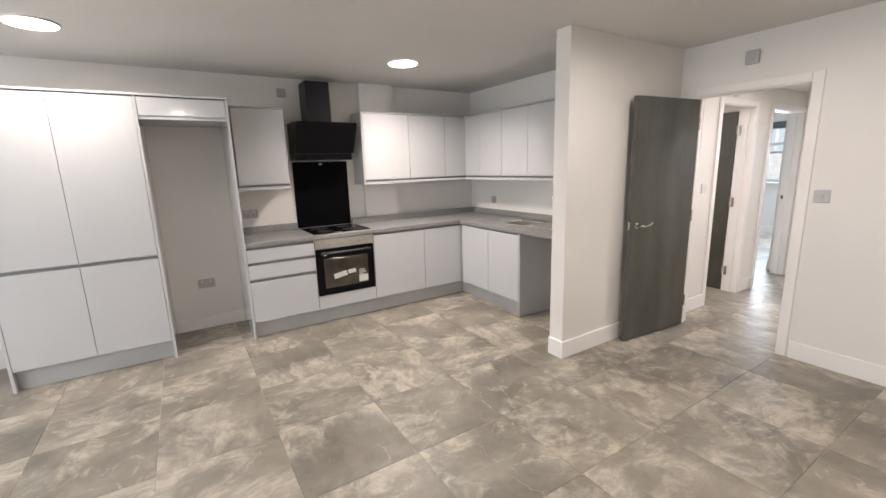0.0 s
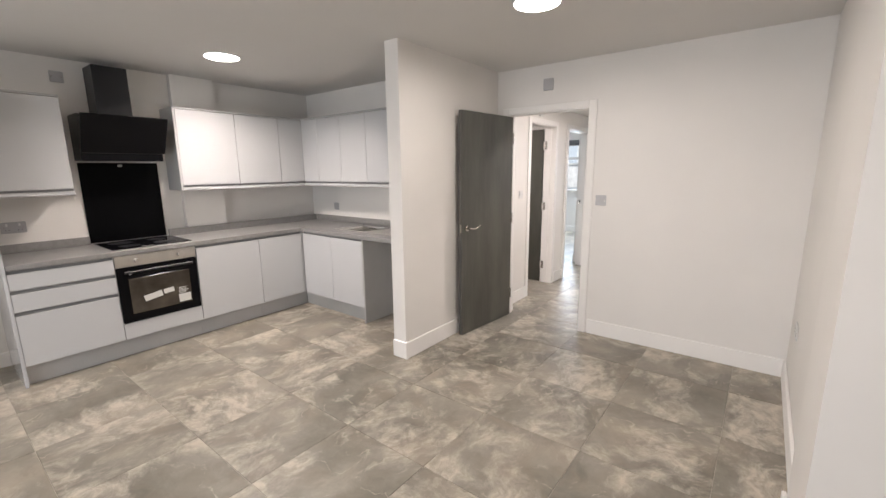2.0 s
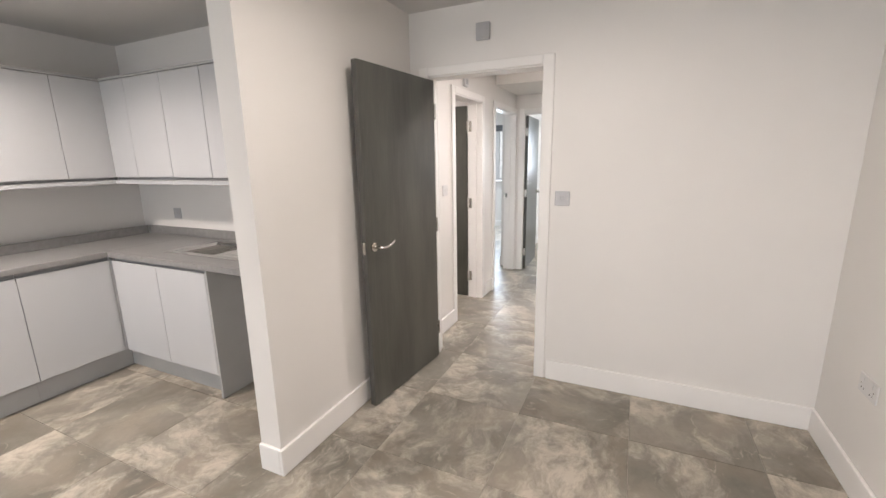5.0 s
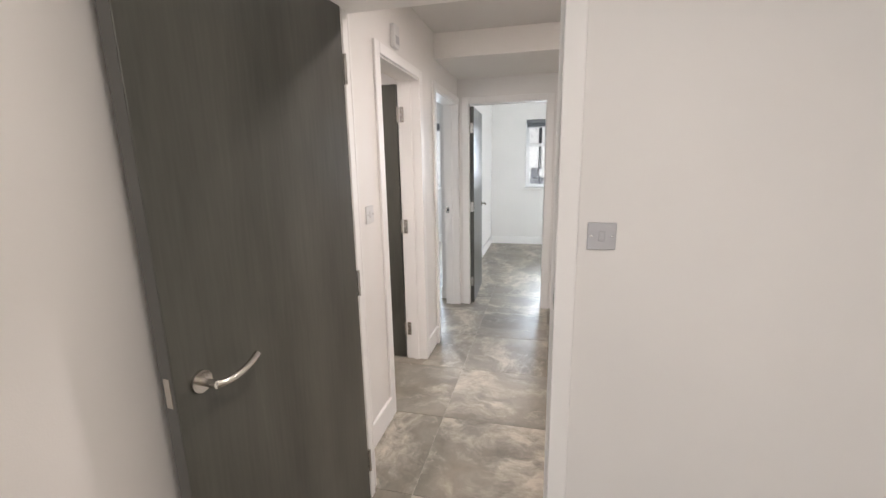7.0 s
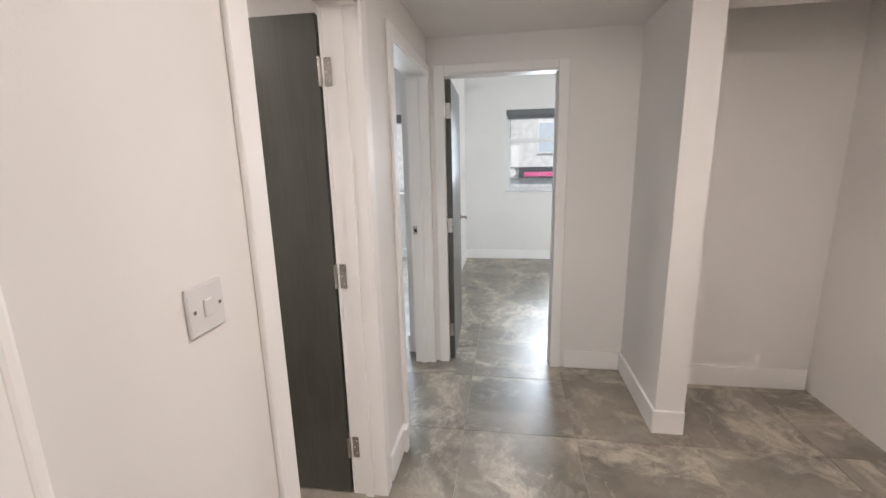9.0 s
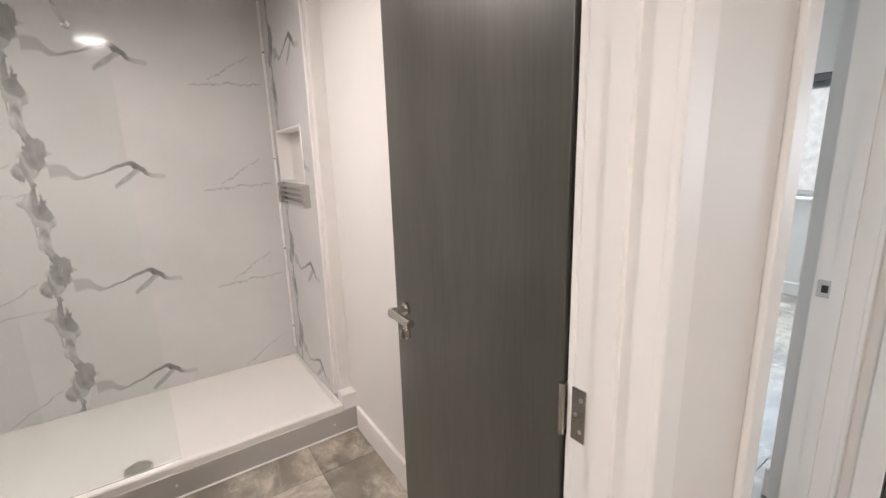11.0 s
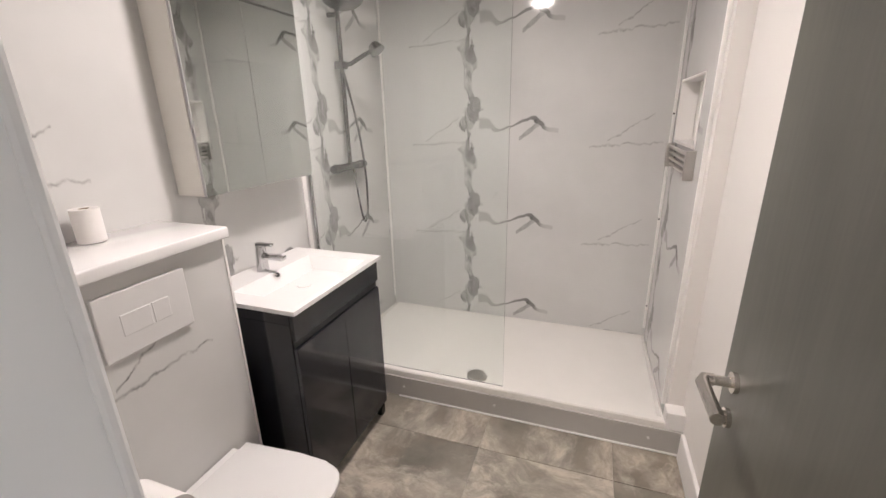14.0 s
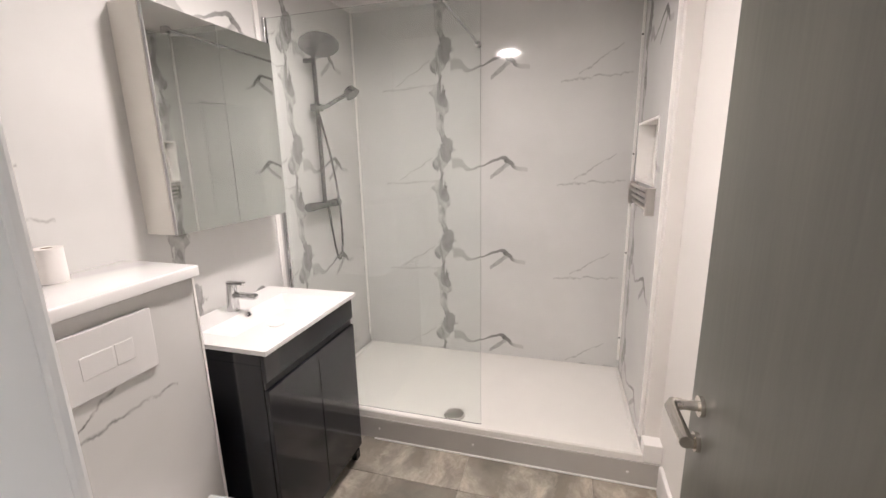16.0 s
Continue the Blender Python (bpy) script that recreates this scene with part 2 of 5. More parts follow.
    # thin veil with a darker rim and folds
    rim = mathn(nt, "MULTIPLY", soft(s1, 7.0), mathn(nt, "SUBTRACT", 1.0, soft(mathn(nt, "SUBTRACT", s1, 0.12), 3.5)))
    fold = mathn(nt, "SUBTRACT", 1.0, soft(mathn(nt, "ABSOLUTE", mathn(nt, "SUBTRACT", wisp.outputs[0], 0.53)), 22.0))
    veil = mathn(nt, "MULTIPLY", soft(s1, 4.0), mathn(nt, "MAXIMUM", mathn(nt, "MULTIPLY_ADD", wisp.outputs[0], 1.75, -0.42), 0.13))
    marks = mathn(nt, "MULTIPLY", mathn(nt, "ADD", mathn(nt, "MULTIPLY", rim, 0.30), mathn(nt, "MULTIPLY", mathn(nt, "MULTIPLY", fold, soft(s1, 4.0)), 0.26)), mathn(nt, "MULTIPLY_ADD", fine.outputs[0], 2.0, -0.4))
    f1 = mathn(nt, "ADD", veil, mathn(nt, "MAXIMUM", marks, 0.0))
    tone = mathn(nt, "MULTIPLY", curve(nt, tu_, BRANCH_T), mathn(nt, "MULTIPLY_ADD", fine.outputs[0], 0.5, 0.7))
    f2 = mathn(nt, "MULTIPLY", soft(s2, 2.2), tone)
    f3 = mathn(nt, "MAXIMUM", mathn(nt, "MULTIPLY", soft(s3, 2.5), mathn(nt, "MULTIPLY_ADD", fine.outputs[0], 0.8, 0.06)), mathn(nt, "MULTIPLY", soft(s6, 1.6), mathn(nt, "MULTIPLY_ADD", fine.outputs[0], 1.0, 0.35)))
    f4 = mathn(nt, "MULTIPLY", mathn(nt, "MAXIMUM", soft(s4, 1.2), soft(s5, 1.0)), mathn(nt, "MULTIPLY", mathn(nt, "MULTIPLY_ADD", fine.outputs[0], 2.6, -0.75), hair))
    bold = mathn(nt, "MAXIMUM", mathn(nt, "MAXIMUM", f1, f2), f3)
    bold = mathn(nt, "MULTIPLY", bold, mathn(nt, "GREATER_THAN", sp.outputs[axis], least))
    f = mathn(nt, "MAXIMUM", bold, f4)
    ground = ramp(nt, big.outputs[0], [(0.3, tuple(c * 0.93 for c in base)), (0.65, base)])
    nt.links.new(mix(nt, f, ground, (0.125, 0.123, 0.117)), b.inputs["Base Color"])
    b.inputs["Roughness"].default_value = 0.075
    return m


def glassy(name, tint, rough=0.0):
    m, nt, b = sh(name)
    b.inputs["Base Color"].default_value = (*tint, 1)
    b.inputs["Roughness"].default_value = rough
    b.inputs["Transmission Weight"].default_value = 1.0
    b.inputs["IOR"].default_value = 1.45
    return m


def glow(name, col, strength):
    m, nt, b = sh(name)
    b.inputs["Base Color"].default_value = (*col, 1)
    b.inputs["Emission Color"].default_value = (*col, 1)
    b.inputs["Emission Strength"].default_value = strength
    return m


PAINT = surface("wall_paint", (0.79, 0.765, 0.735), 0.62, vary=0.025, scale=1.6, grain=240, bmp=0.10)
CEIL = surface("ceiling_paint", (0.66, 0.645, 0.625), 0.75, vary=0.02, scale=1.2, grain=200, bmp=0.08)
TRIM = surface("satin_trim_paint", (0.86, 0.84, 0.815), 0.5, vary=0.02, scale=3, grain=120, bmp=0.03, spec=0.32)
TILE = stone_tile("stone_look_floor")
JOINT = surface("floor_joint", (0.46, 0.42, 0.36), 0.7, vary=0.1)
CAB = surface("gloss_grey_door", (0.535, 0.54, 0.55), 0.12, vary=0.012, scale=2, grain=18, bmp=0.008, rvary=0.04, coat=0.35)
CARC = surface("grey_carcass", (0.50, 0.50, 0.50), 0.42, vary=0.02)
PANELG = surface("grey_end_panel", (0.42, 0.42, 0.415), 0.4, vary=0.03)
# darker than the fronts: shade inside the pull grooves, put into the colour
RECESS_SHADE = surface("shaded_handle_recess", (0.20, 0.20, 0.205), 0.45, vary=0.05)
WORKTOP = surface("grey_laminate_worktop", (0.255, 0.25, 0.245), 0.36, vary=0.10, scale=30, grain=320, bmp=0.08)
STEEL = surface("brushed_steel", (0.62, 0.60, 0.57), 0.30, metal=1.0, vary=0.05, scale=20, grain=200, bmp=0.04)
SINKST = surface("polished_sink_steel", (0.72, 0.71, 0.69), 0.18, metal=1.0, vary=0.04, scale=20, grain=200, bmp=0.02)
CHROME = surface("chrome", (0.58, 0.58, 0.58), 0.12, metal=1.0, vary=0.02, bmp=0.0, rvary=0.04)
DCHROME = surface("shower_chrome", (0.37, 0.37, 0.365), 0.16, metal=1.0, vary=0.03, bmp=0.0, rvary=0.04)
NICKEL = surface("satin_nickel", (0.58, 0.55, 0.51), 0.24, metal=1.0, vary=0.04, bmp=0.02)
BLACKG = surface("black_glass", (0.005, 0.005, 0.006), 0.07, vary=0.1, bmp=0.0, rvary=0.02, spec=0.09)
SPLASH = surface("black_splashback", (0.004, 0.004, 0.0045), 0.16, vary=0.1, bmp=0.0, rvary=0.05, spec=0.03)
OVENWIN = surface("oven_window", (0.055, 0.045, 0.035), 0.10, vary=0.5, scale=5, bmp=0.0)
HOODG = surface("dark_grey_hood", (0.016, 0.016, 0.018), 0.38, vary=0.06, spec=0.25)
BLACKP = surface("black_plastic", (0.02, 0.02, 0.02), 0.4, vary=0.1)
PLASTIC = surface("white_plastic", (0.70, 0.69, 0.68), 0.32, vary=0.02)
GREYPL = surface("grey_film_plastic", (0.47, 0.465, 0.475), 0.35, vary=0.03)
DOORW = wood_dark("dark_grain_door", (0.037, 0.037, 0.030), (0.106, 0.104, 0.087))
DOORE = surface("dark_door_edge", (0.085, 0.082, 0.074), 0.5, vary=0.05)
CERAM = surface("white_ceramic", (0.84, 0.83, 0.82), 0.08, vary=0.012, bmp=0.0, rvary=0.03, coat=0.3)
ACRYL = surface("white_acrylic_tray", (0.83, 0.81, 0.77), 0.07, vary=0.015, bmp=0.0)
NAVY = surface("gloss_anthracite_vanity", (0.013, 0.014, 0.019), 0.12, vary=0.06, bmp=0.0, coat=0.12)
MIRROR = surface("mirror", (0.80, 0.82, 0.80), 0.015, metal=1.0, vary=0.01, bmp=0.0, rvary=0.01)
FASCIA = surface("tray_fascia", (0.47, 0.455, 0.43), 0.35, vary=0.03)
PAPER = surface("toilet_paper", (0.80, 0.775, 0.75), 0.9, vary=0.03, grain=90, bmp=0.3)
SCREEN = glassy("shower_glass", (0.945, 0.98, 0.965))
PANE = glassy("window_glass", (0.97, 0.985, 0.98))
BLIND = surface("grey_blind", (0.16, 0.165, 0.175), 0.7, vary=0.06)
UPVC = surface("white_window_frame", (0.80, 0.80, 0.80), 0.25, vary=0.02)
LEDM = glow("led_diffuser", (1.0, 0.95, 0.88), 22.0)
SEAL = surface("white_sealant", (0.84, 0.83, 0.81), 0.4, vary=0.03)
LABEL = surface("paper_label", (0.66, 0.65, 0.62), 0.6, vary=0.04)
PRINT = surface("label_print", (0.12, 0.12, 0.12), 0.6, vary=0.05)
BRICKW = surface("pale_house_wall", (0.70, 0.69, 0.68), 0.85, vary=0.15, scale=4)
ROOFM = surface("dark_roof_tile", (0.12, 0.10, 0.10), 0.8, vary=0.2, scale=5)
ROADM = surface("asphalt", (0.055, 0.055, 0.055), 0.9, vary=0.2, scale=5)
SIGNP = surface("pink_sign", (0.70, 0.06, 0.24), 0.5, vary=0.05)
SIGNK = surface("black_sign", (0.02, 0.02, 0.03), 0.5, vary=0.1)
REDM = surface("red_sign", (0.50, 0.06, 0.05), 0.5, vary=0.08)
MARB_BACK = marble("marble_panel_back", 0, 5.32, 1.435)
MARB_LEFT = marble("marble_panel_left", 1, 4.56, 1.45, period=0.79, least=3.2, hair=0.8)
MARB_RIGHT = marble("marble_panel_right", 1, 4.24, 0.835, -1.0)
MARB_BOX = marble("marble_panel_box", 1, 3.46, 0.93, least=3.3, hair=1.0)


# ---- mesh helpers ----
def box(bm, x0, y0, z0, x1, y1, z1, bev=0.0, seg=1):
    r = bmesh.ops.create_cube(bm, size=1.0)
    vs = r["verts"]
    bmesh.ops.scale(bm, vec=(abs(x1 - x0), abs(y1 - y0), abs(z1 - z0)), verts=vs)
    bmesh.ops.translate(bm, vec=((x0 + x1) / 2, (y0 + y1) / 2, (z0 + z1) / 2), verts=vs)
    if bev:
        es = list({e for v in vs for e in v.link_edges})
        bmesh.ops.bevel(bm, geom=es, offset=bev, segments=seg, affect="EDGES", profile=0.5)
    return bm


def B(*a, **k):
    return box(bmesh.new(), *a, **k)


def rod(bm, p, q, r0, r1=None, seg=20, caps=True):
    p, q = Vector(p), Vector(q)
    d = q - p
    m = Matrix.Translation((p + q) / 2) @ d.to_track_quat("Z", "Y").to_matrix().to_4x4()
    bmesh.ops.create_cone(bm, cap_ends=caps, segments=seg, radius1=r0, radius2=r0 if r1 is None else r1, depth=d.length, matrix=m)
    return bm


def R(*a, **k):
    return rod(bmesh.new(), *a, **k)


def tube(bm, pts, r, seg=12):
    """A bent round bar through the points."""
    pts = [Vector(p) for p in pts]
    rings = []
    for i, p in enumerate(pts):
        d = (pts[min(i + 1, len(pts) - 1)] - pts[max(i - 1, 0)]).normalized()
        up = Vector((0, 0, 1)) if abs(d.z) < 0.9 else Vector((1, 0, 0))
        a = d.cross(up).normalized()
        b = d.cross(a).normalized()
        rings.append([bm.verts.new(p + r * (math.cos(t) * a + math.sin(t) * b)) for t in (2 * math.pi * k / seg for k in range(seg))])
    for r0, r1 in zip(rings, rings[1:]):
        for k in range(seg):
            bm.faces.new((r0[k], r0[(k + 1) % seg], r1[(k + 1) % seg], r1[k]))
    bm.faces.new(rings[0][::-1])
    bm.faces.new(rings[-1])
    return bm


def bend(p0, p1, p2, n=8):
    p0, p1, p2 = Vector(p0), Vector(p1), Vector(p2)
    return [(1 - t) ** 2 * p0 + 2 * t * (1 - t) * p1 + t * t * p2 for t in (k / n for k in range(n + 1))]


def mesh(name, bm, mat, smooth=False):
    bmesh.ops.recalc_face_normals(bm, faces=bm.faces)
    me = bpy.data.meshes.new(name)
    bm.to_mesh(me)
    bm.free()
    me.materials.append(mat)
    if smooth:
        me.polygons.foreach_set("use_smooth", [True] * len(me.polygons))
        me.set_sharp_from_angle(angle=radians(38))
    return me


def thing(name, at, label, category, group="", kind=""):
    ob = new(name)
    ob.empty_display_size = 0.05
    ob.location = at
    return tagged(ob, label, category, group, kind)


def part(name, bm, mat, parent, label="", smooth=False):
    ob = new(name, mesh(name, bm, mat, smooth))
    ob.parent = parent
    m = Matrix.Translation(parent.location) if parent.parent is None else Matrix.Identity(4)
    ob.matrix_parent_inverse = m.inverted()
    return tagged(ob, label)


def solo(name, bm, mat, label, category, kind="", group="", smooth=False):
    return tagged(new(name, mesh(name, bm, mat, smooth)), label, category, group, kind)

# ---- structure ----
H = 2.415            # ceiling height
HEAD = 2.005         # door head height


def wall(name, label, *boxes):
    bm = bmesh.new()
    for b in boxes:
        box(bm, *b)
    return solo(name, bm, PAINT, label, "wall", "structure")


wall("wall_kitchen_back", "smooth white painted kitchen back wall", (-2.3, 4.68, 0, 4.10, 4.90, H))
wall("wall_kitchen_side", "smooth white painted wall behind the sink", (4.09, 2.36, 0, 4.235, 4.679, H))
wall("wall_pipe_boxing", "white painted pipe boxing on the kitchen wall", (2.55, 4.615, 0.96, 2.945, 4.679, H))
wall("wall_stub", "white painted stub wall beside the kitchen", (3.135, 2.205, 0, 4.535, 2.335, H))
wall("wall_door", "white painted wall around the living room doorway",
     (4.535, -0.34, 0, 4.66, 1.29, H), (4.535, 2.08, 0, 4.66, 2.188, H), (4.535, 1.29, HEAD + 0.02, 4.66, 2.08, H), (4.535, 2.188, 0, 4.66, 2.335, H))
wall("wall_alcove", "white painted alcove side wall", (2.94, -0.34, 0, 4.534, -0.205, H), (2.5, -0.34, 0, 2.94, -0.165, H))
wall("wall_living_south", "white painted living room wall", (-2.3, -3.2, 0, 2.5, -3.05, H), (2.5, -3.2, 0, 2.62, -0.34, H))
wall("wall_living_west", "white painted living room wall with a wide glazed opening",
     (-2.45, -3.2, 0, -2.3, 0.2, H), (-2.45, 3.4, 0, -2.3, 4.9, H), (-2.45, 0.2, 2.15, -2.3, 3.4, H))
wall("wall_hall_bath", "white painted hall wall with two doorways",
     (4.66, 2.19, 0, 5.222, 2.32, H), (5.955, 2.19, 0, 6.34, 2.32, H), (5.222, 2.19, HEAD + 0.02, 5.955, 2.32, H),
     (6.34, 2.19, HEAD + 0.02, 7.24, 2.32, H))
wall("wall_hall_end", "white painted end wall of the hall",
     (7.24, 0.8, 0, 7.36, 1.32, H), (7.24, 2.095, 0, 7.36, 2.33, H), (7.24, 1.32, HEAD + 0.02, 7.36, 2.095, H))
wall("wall_hall_return", "white painted hall return wall", (6.55, 0.72, 0, 7.239, 0.865, H), (6.55, -0.35, 2.12, 6.68, 0.72, H))
wall("wall_hall_south", "white painted side wall of the hall", (4.661, -0.35, 0, 7.4, -0.21, H))
wall("wall_cupboard_back", "white painted wall behind the hall opening", (7.1, -0.21, 0, 7.2, 0.719, H))
wall("wall_bath_front", "white painted bathroom wall", (4.24, 2.321, 0, 4.66, 2.36, H))
wall("wall_bath_east", "white painted bathroom wall behind the door", (6.14, 2.321, 0, 6.28, 5.0, H + 0.029), (6.075, 4.0, 0.0, 6.139, 4.86, 1.36), (6.075, 4.0, 1.66, 6.139, 4.86, H + 0.029), (6.075, 4.0, 1.36, 6.139, 4.23, 1.66), (6.075, 4.74, 1.36, 6.139, 4.86, 1.66))
wall("wall_bath_back", "white painted wall behind the shower", (4.10, 4.865, 0, 6.28, 5.0, H + 0.05))
wall("wall_bedroom_window", "white painted bedroom wall with windows",
     (10.6, -1.2, 0, 10.85, 5.2, 1.0), (10.6, -1.2, 2.15, 10.85, 5.2, 2.8), (10.6, -1.2, 1.0, 10.85, 0.10, 2.15), (10.6, 1.685, 1.0, 10.85, 2.9, 2.15), (10.6, 4.1, 1.0, 10.85, 5.2, 2.15))
wall("wall_bedroom_side", "white painted wall between two bedrooms", (7.36, 2.275, 0, 10.6, 2.40, 2.8))
wall("wall_bedroom_south", "white painted bedroom wall", (7.2, -1.2, 0, 10.6, -1.05, 2.8), (7.21, -1.05, 0, 7.36, 0.8, 2.8), (7.241, 0.801, H + 0.001, 7.36, 2.33, 2.8))
wall("wall_room_far", "white painted wall of the second bedroom", (6.28, 5.05, 0, 10.6, 5.2, 2.8), (6.281, 2.19, H + 0.101, 7.24, 2.32, 2.8), (6.29, 2.321, H + 0.03, 6.40, 5.049, 2.8))

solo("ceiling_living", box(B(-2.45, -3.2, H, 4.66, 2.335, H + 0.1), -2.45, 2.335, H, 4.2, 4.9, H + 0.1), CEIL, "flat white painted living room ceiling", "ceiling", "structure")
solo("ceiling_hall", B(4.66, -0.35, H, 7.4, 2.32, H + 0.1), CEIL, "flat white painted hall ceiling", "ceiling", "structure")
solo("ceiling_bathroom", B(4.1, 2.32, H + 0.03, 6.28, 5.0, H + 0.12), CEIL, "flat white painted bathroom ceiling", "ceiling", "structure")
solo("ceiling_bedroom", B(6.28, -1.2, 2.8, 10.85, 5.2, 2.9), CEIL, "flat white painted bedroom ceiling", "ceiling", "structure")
solo("ceiling_beam", B(6.39, 0.866, 2.235, 7.239, 2.189, H - 0.002), PAINT, "lowered white soffit over the hall end", "ceiling", "structure")
solo("floor", B(-2.45, -3.2, -0.12, 10.85, 5.2, -0.003), JOINT, "grey jointed stone-look tile floor", "floor", "structure")


# skirting boards with a rounded top edge
def skirting(boxes, h=0.135):
    bm = bmesh.new()
    for x0, y0, x1, y1 in boxes:
        box(bm, x0, y0, 0.0, x1, y1, h, 0.006, 2)
    return solo("baseboard", bm, TRIM, "white satin painted skirting board", "skirting", "structure")


S = 0.018
skirting([(3.135 - S, 2.205 - S, 4.42, 2.205), (3.135 - S, 2.205, 3.135, 2.335)], 0.14)
skirting([(4.535 - S, -0.21, 4.535, 1.225)])
skirting([(2.94, -0.205, 4.517, -0.205 + S), (2.5 - S, -0.165, 2.94 + S, -0.165 + S), (2.5 - S, -3.0, 2.5, -0.165)])
skirting([(0.60, 4.68 - S, 1.17, 4.68)], 0.12)
skirting([(4.66, 2.19 - S, 5.19, 2.19)])
skirting([(6.02, 2.19 - S, 6.275, 2.19), (6.22, 2.19 - 2 * S, 6.275, 2.19 - S)])
skirting([(7.24 - S, 0.883, 7.24, 1.255), (6.55, 0.865, 7.24, 0.865 + S), (6.55 - S, 0.72, 6.55, 0.865 + S)])
skirting([(7.082, -0.2, 7.1, 0.719), (4.66, -0.21, 4.678, 1.22)])
skirting([(10.6 - S, -1.05, 10.6, 2.275), (8.1, 2.275 - S, 10.582, 2.275)])
skirting([(10.6 - S, 2.4, 10.6, 5.05), (7.36, 2.4, 10.58, 2.4 + S)])
skirting([(6.14 - S, 2.36, 6.14, 3.90)], 0.14)


# door frames: lining, stops and architraves
def frame_x(name, x0, x1, y0, y1, left=True, right=True):
    """Frame of an opening in a wall that stands across x."""
    t = thing(name, (x0, y0, 0), "white satin painted door frame with architraves", "door frame", "", "structure")
    for y, s in ((y0, 1), (y1, -1)):
        part("lining", B(x0 - 0.002, y - s * 0.022, 0, x1 + 0.002, y + s * 0.003, HEAD + 0.02), TRIM, t)
    part("head_lining", B(x0 - 0.002, y0 + 0.003, HEAD, x1 + 0.002, y1 - 0.003, HEAD + 0.022), TRIM, t)
    xm = (x0 + x1) / 2
    for y, s in ((y0, 1), (y1, -1)):
        part("door_stop", B(xm, y + s * 0.003, 0, xm + 0.035, y + s * 0.015, HEAD), TRIM, t)
    for x, s, on in ((x0, -1, left), (x1, 1, right)):
        if not on:
            continue
        for y, k in ((y0, -1), (y1, 1)):
            part("architrave", B(x, y - k * 0.006, 0, x + s * 0.016, y + k * 0.062, HEAD + 0.064, 0.005, 2), TRIM, t)
        part("architrave", B(x, y0 + 0.006, HEAD + 0.008, x + s * 0.0165, y1 - 0.006, HEAD + 0.0635, 0.005, 2), TRIM, t)
    return t


def frame_y(name, y0, y1, x0, x1, front=True, back=True):
    """Frame of an opening in a wall that stands across y."""
    t = thing(name, (x0, y0, 0), "white satin painted door frame with architraves", "door frame", "", "structure")
    for x, s in ((x0, 1), (x1, -1)):
        part("lining", B(x - s * 0.022, y0 - 0.002, 0, x + s * 0.003, y1 + 0.002, HEAD + 0.02), TRIM, t)
    part("head_lining", B(x0 + 0.003, y0 - 0.002, HEAD, x1 - 0.003, y1 + 0.002, HEAD + 0.022), TRIM, t)
    for x, s in ((x0, 1), (x1, -1)):
        part("door_stop", B(x + s * 0.003, y0 + 0.05, 0, x + s * 0.015, y0 + 0.085, HEAD), TRIM, t)
    for y, s, on in ((y0, -1, front), (y1, 1, back)):
        if not on:
            continue
        for x, k in ((x0, -1), (x1, 1)):
            part("architrave", B(x - k * 0.006, y, 0, x + k * 0.062, y + s * 0.016, HEAD + 0.064, 0.005, 2), TRIM, t)
        part("architrave", B(x0 + 0.006, y, HEAD + 0.008, x1 - 0.006, y + s * 0.0165, HEAD + 0.0635, 0.005, 2), TRIM, t)
    return t


f1 = frame_x("door_frame_1", 4.535, 4.66, 1.30, 2.072)
f2 = frame_y("door_frame_2", 2.19, 2.32, 5.240, 5.938, True, True)
f3 = frame_y("door_frame_3", 2.19, 2.32, 6.36, 7.205, True, False)
f4 = frame_x("door_frame_4", 7.24, 7.36, 1.343, 2.08)


def strike(parent, p, n):
    """Latch keep let into a lining; n: the axis that it faces."""
    x, y, z = p
    if n == "x":
        k = part("strike_plate", B(x - 0.0015, y - 0.022, z - 0.03, x + 0.0015, y + 0.022, z + 0.03, 0.001), NICKEL, parent, "satin metal strike plate")
        part("latch_hole", B(x - 0.0022, y - 0.008, z - 0.013, x + 0.0022, y + 0.010, z + 0.013), BLACKP, k)
    else:
        k = part("strike_plate", B(x - 0.02, y - 0.0015, z - 0.035, x + 0.02, y + 0.0015, z + 0.035, 0.001), NICKEL, parent, "satin metal strike plate")
        part("latch_hole", B(x - 0.009, y - 0.0022, z - 0.014, x + 0.008, y + 0.0022, z + 0.014), BLACKP, k)


for z in (0.24, 1.02, 1.79):
    hp = part("hinge_plate", B(5.9325, 2.296, z - 0.05, 5.9348, 2.334, z + 0.05), NICKEL, f2, "satin metal hinge plate")
    for dz in (-0.03, 0.0, 0.03):
        part("screw", R((5.9327, 2.305 + 0.01 * (dz == 0), z + dz), (5.9317, 2.305 + 0.01 * (dz == 0), z + dz), 0.004, seg=10), STEEL, hp)
    part("hinge_plate", B(7.262, 2.045, z - 0.05, 7.2735, 2.076, z + 0.05), NICKEL, f4, "satin metal hinge plate")
strike(f1, (4.58, 1.304, 0.99), "y")
strike(f3, (7.2005, 2.29, 0.995), "x")


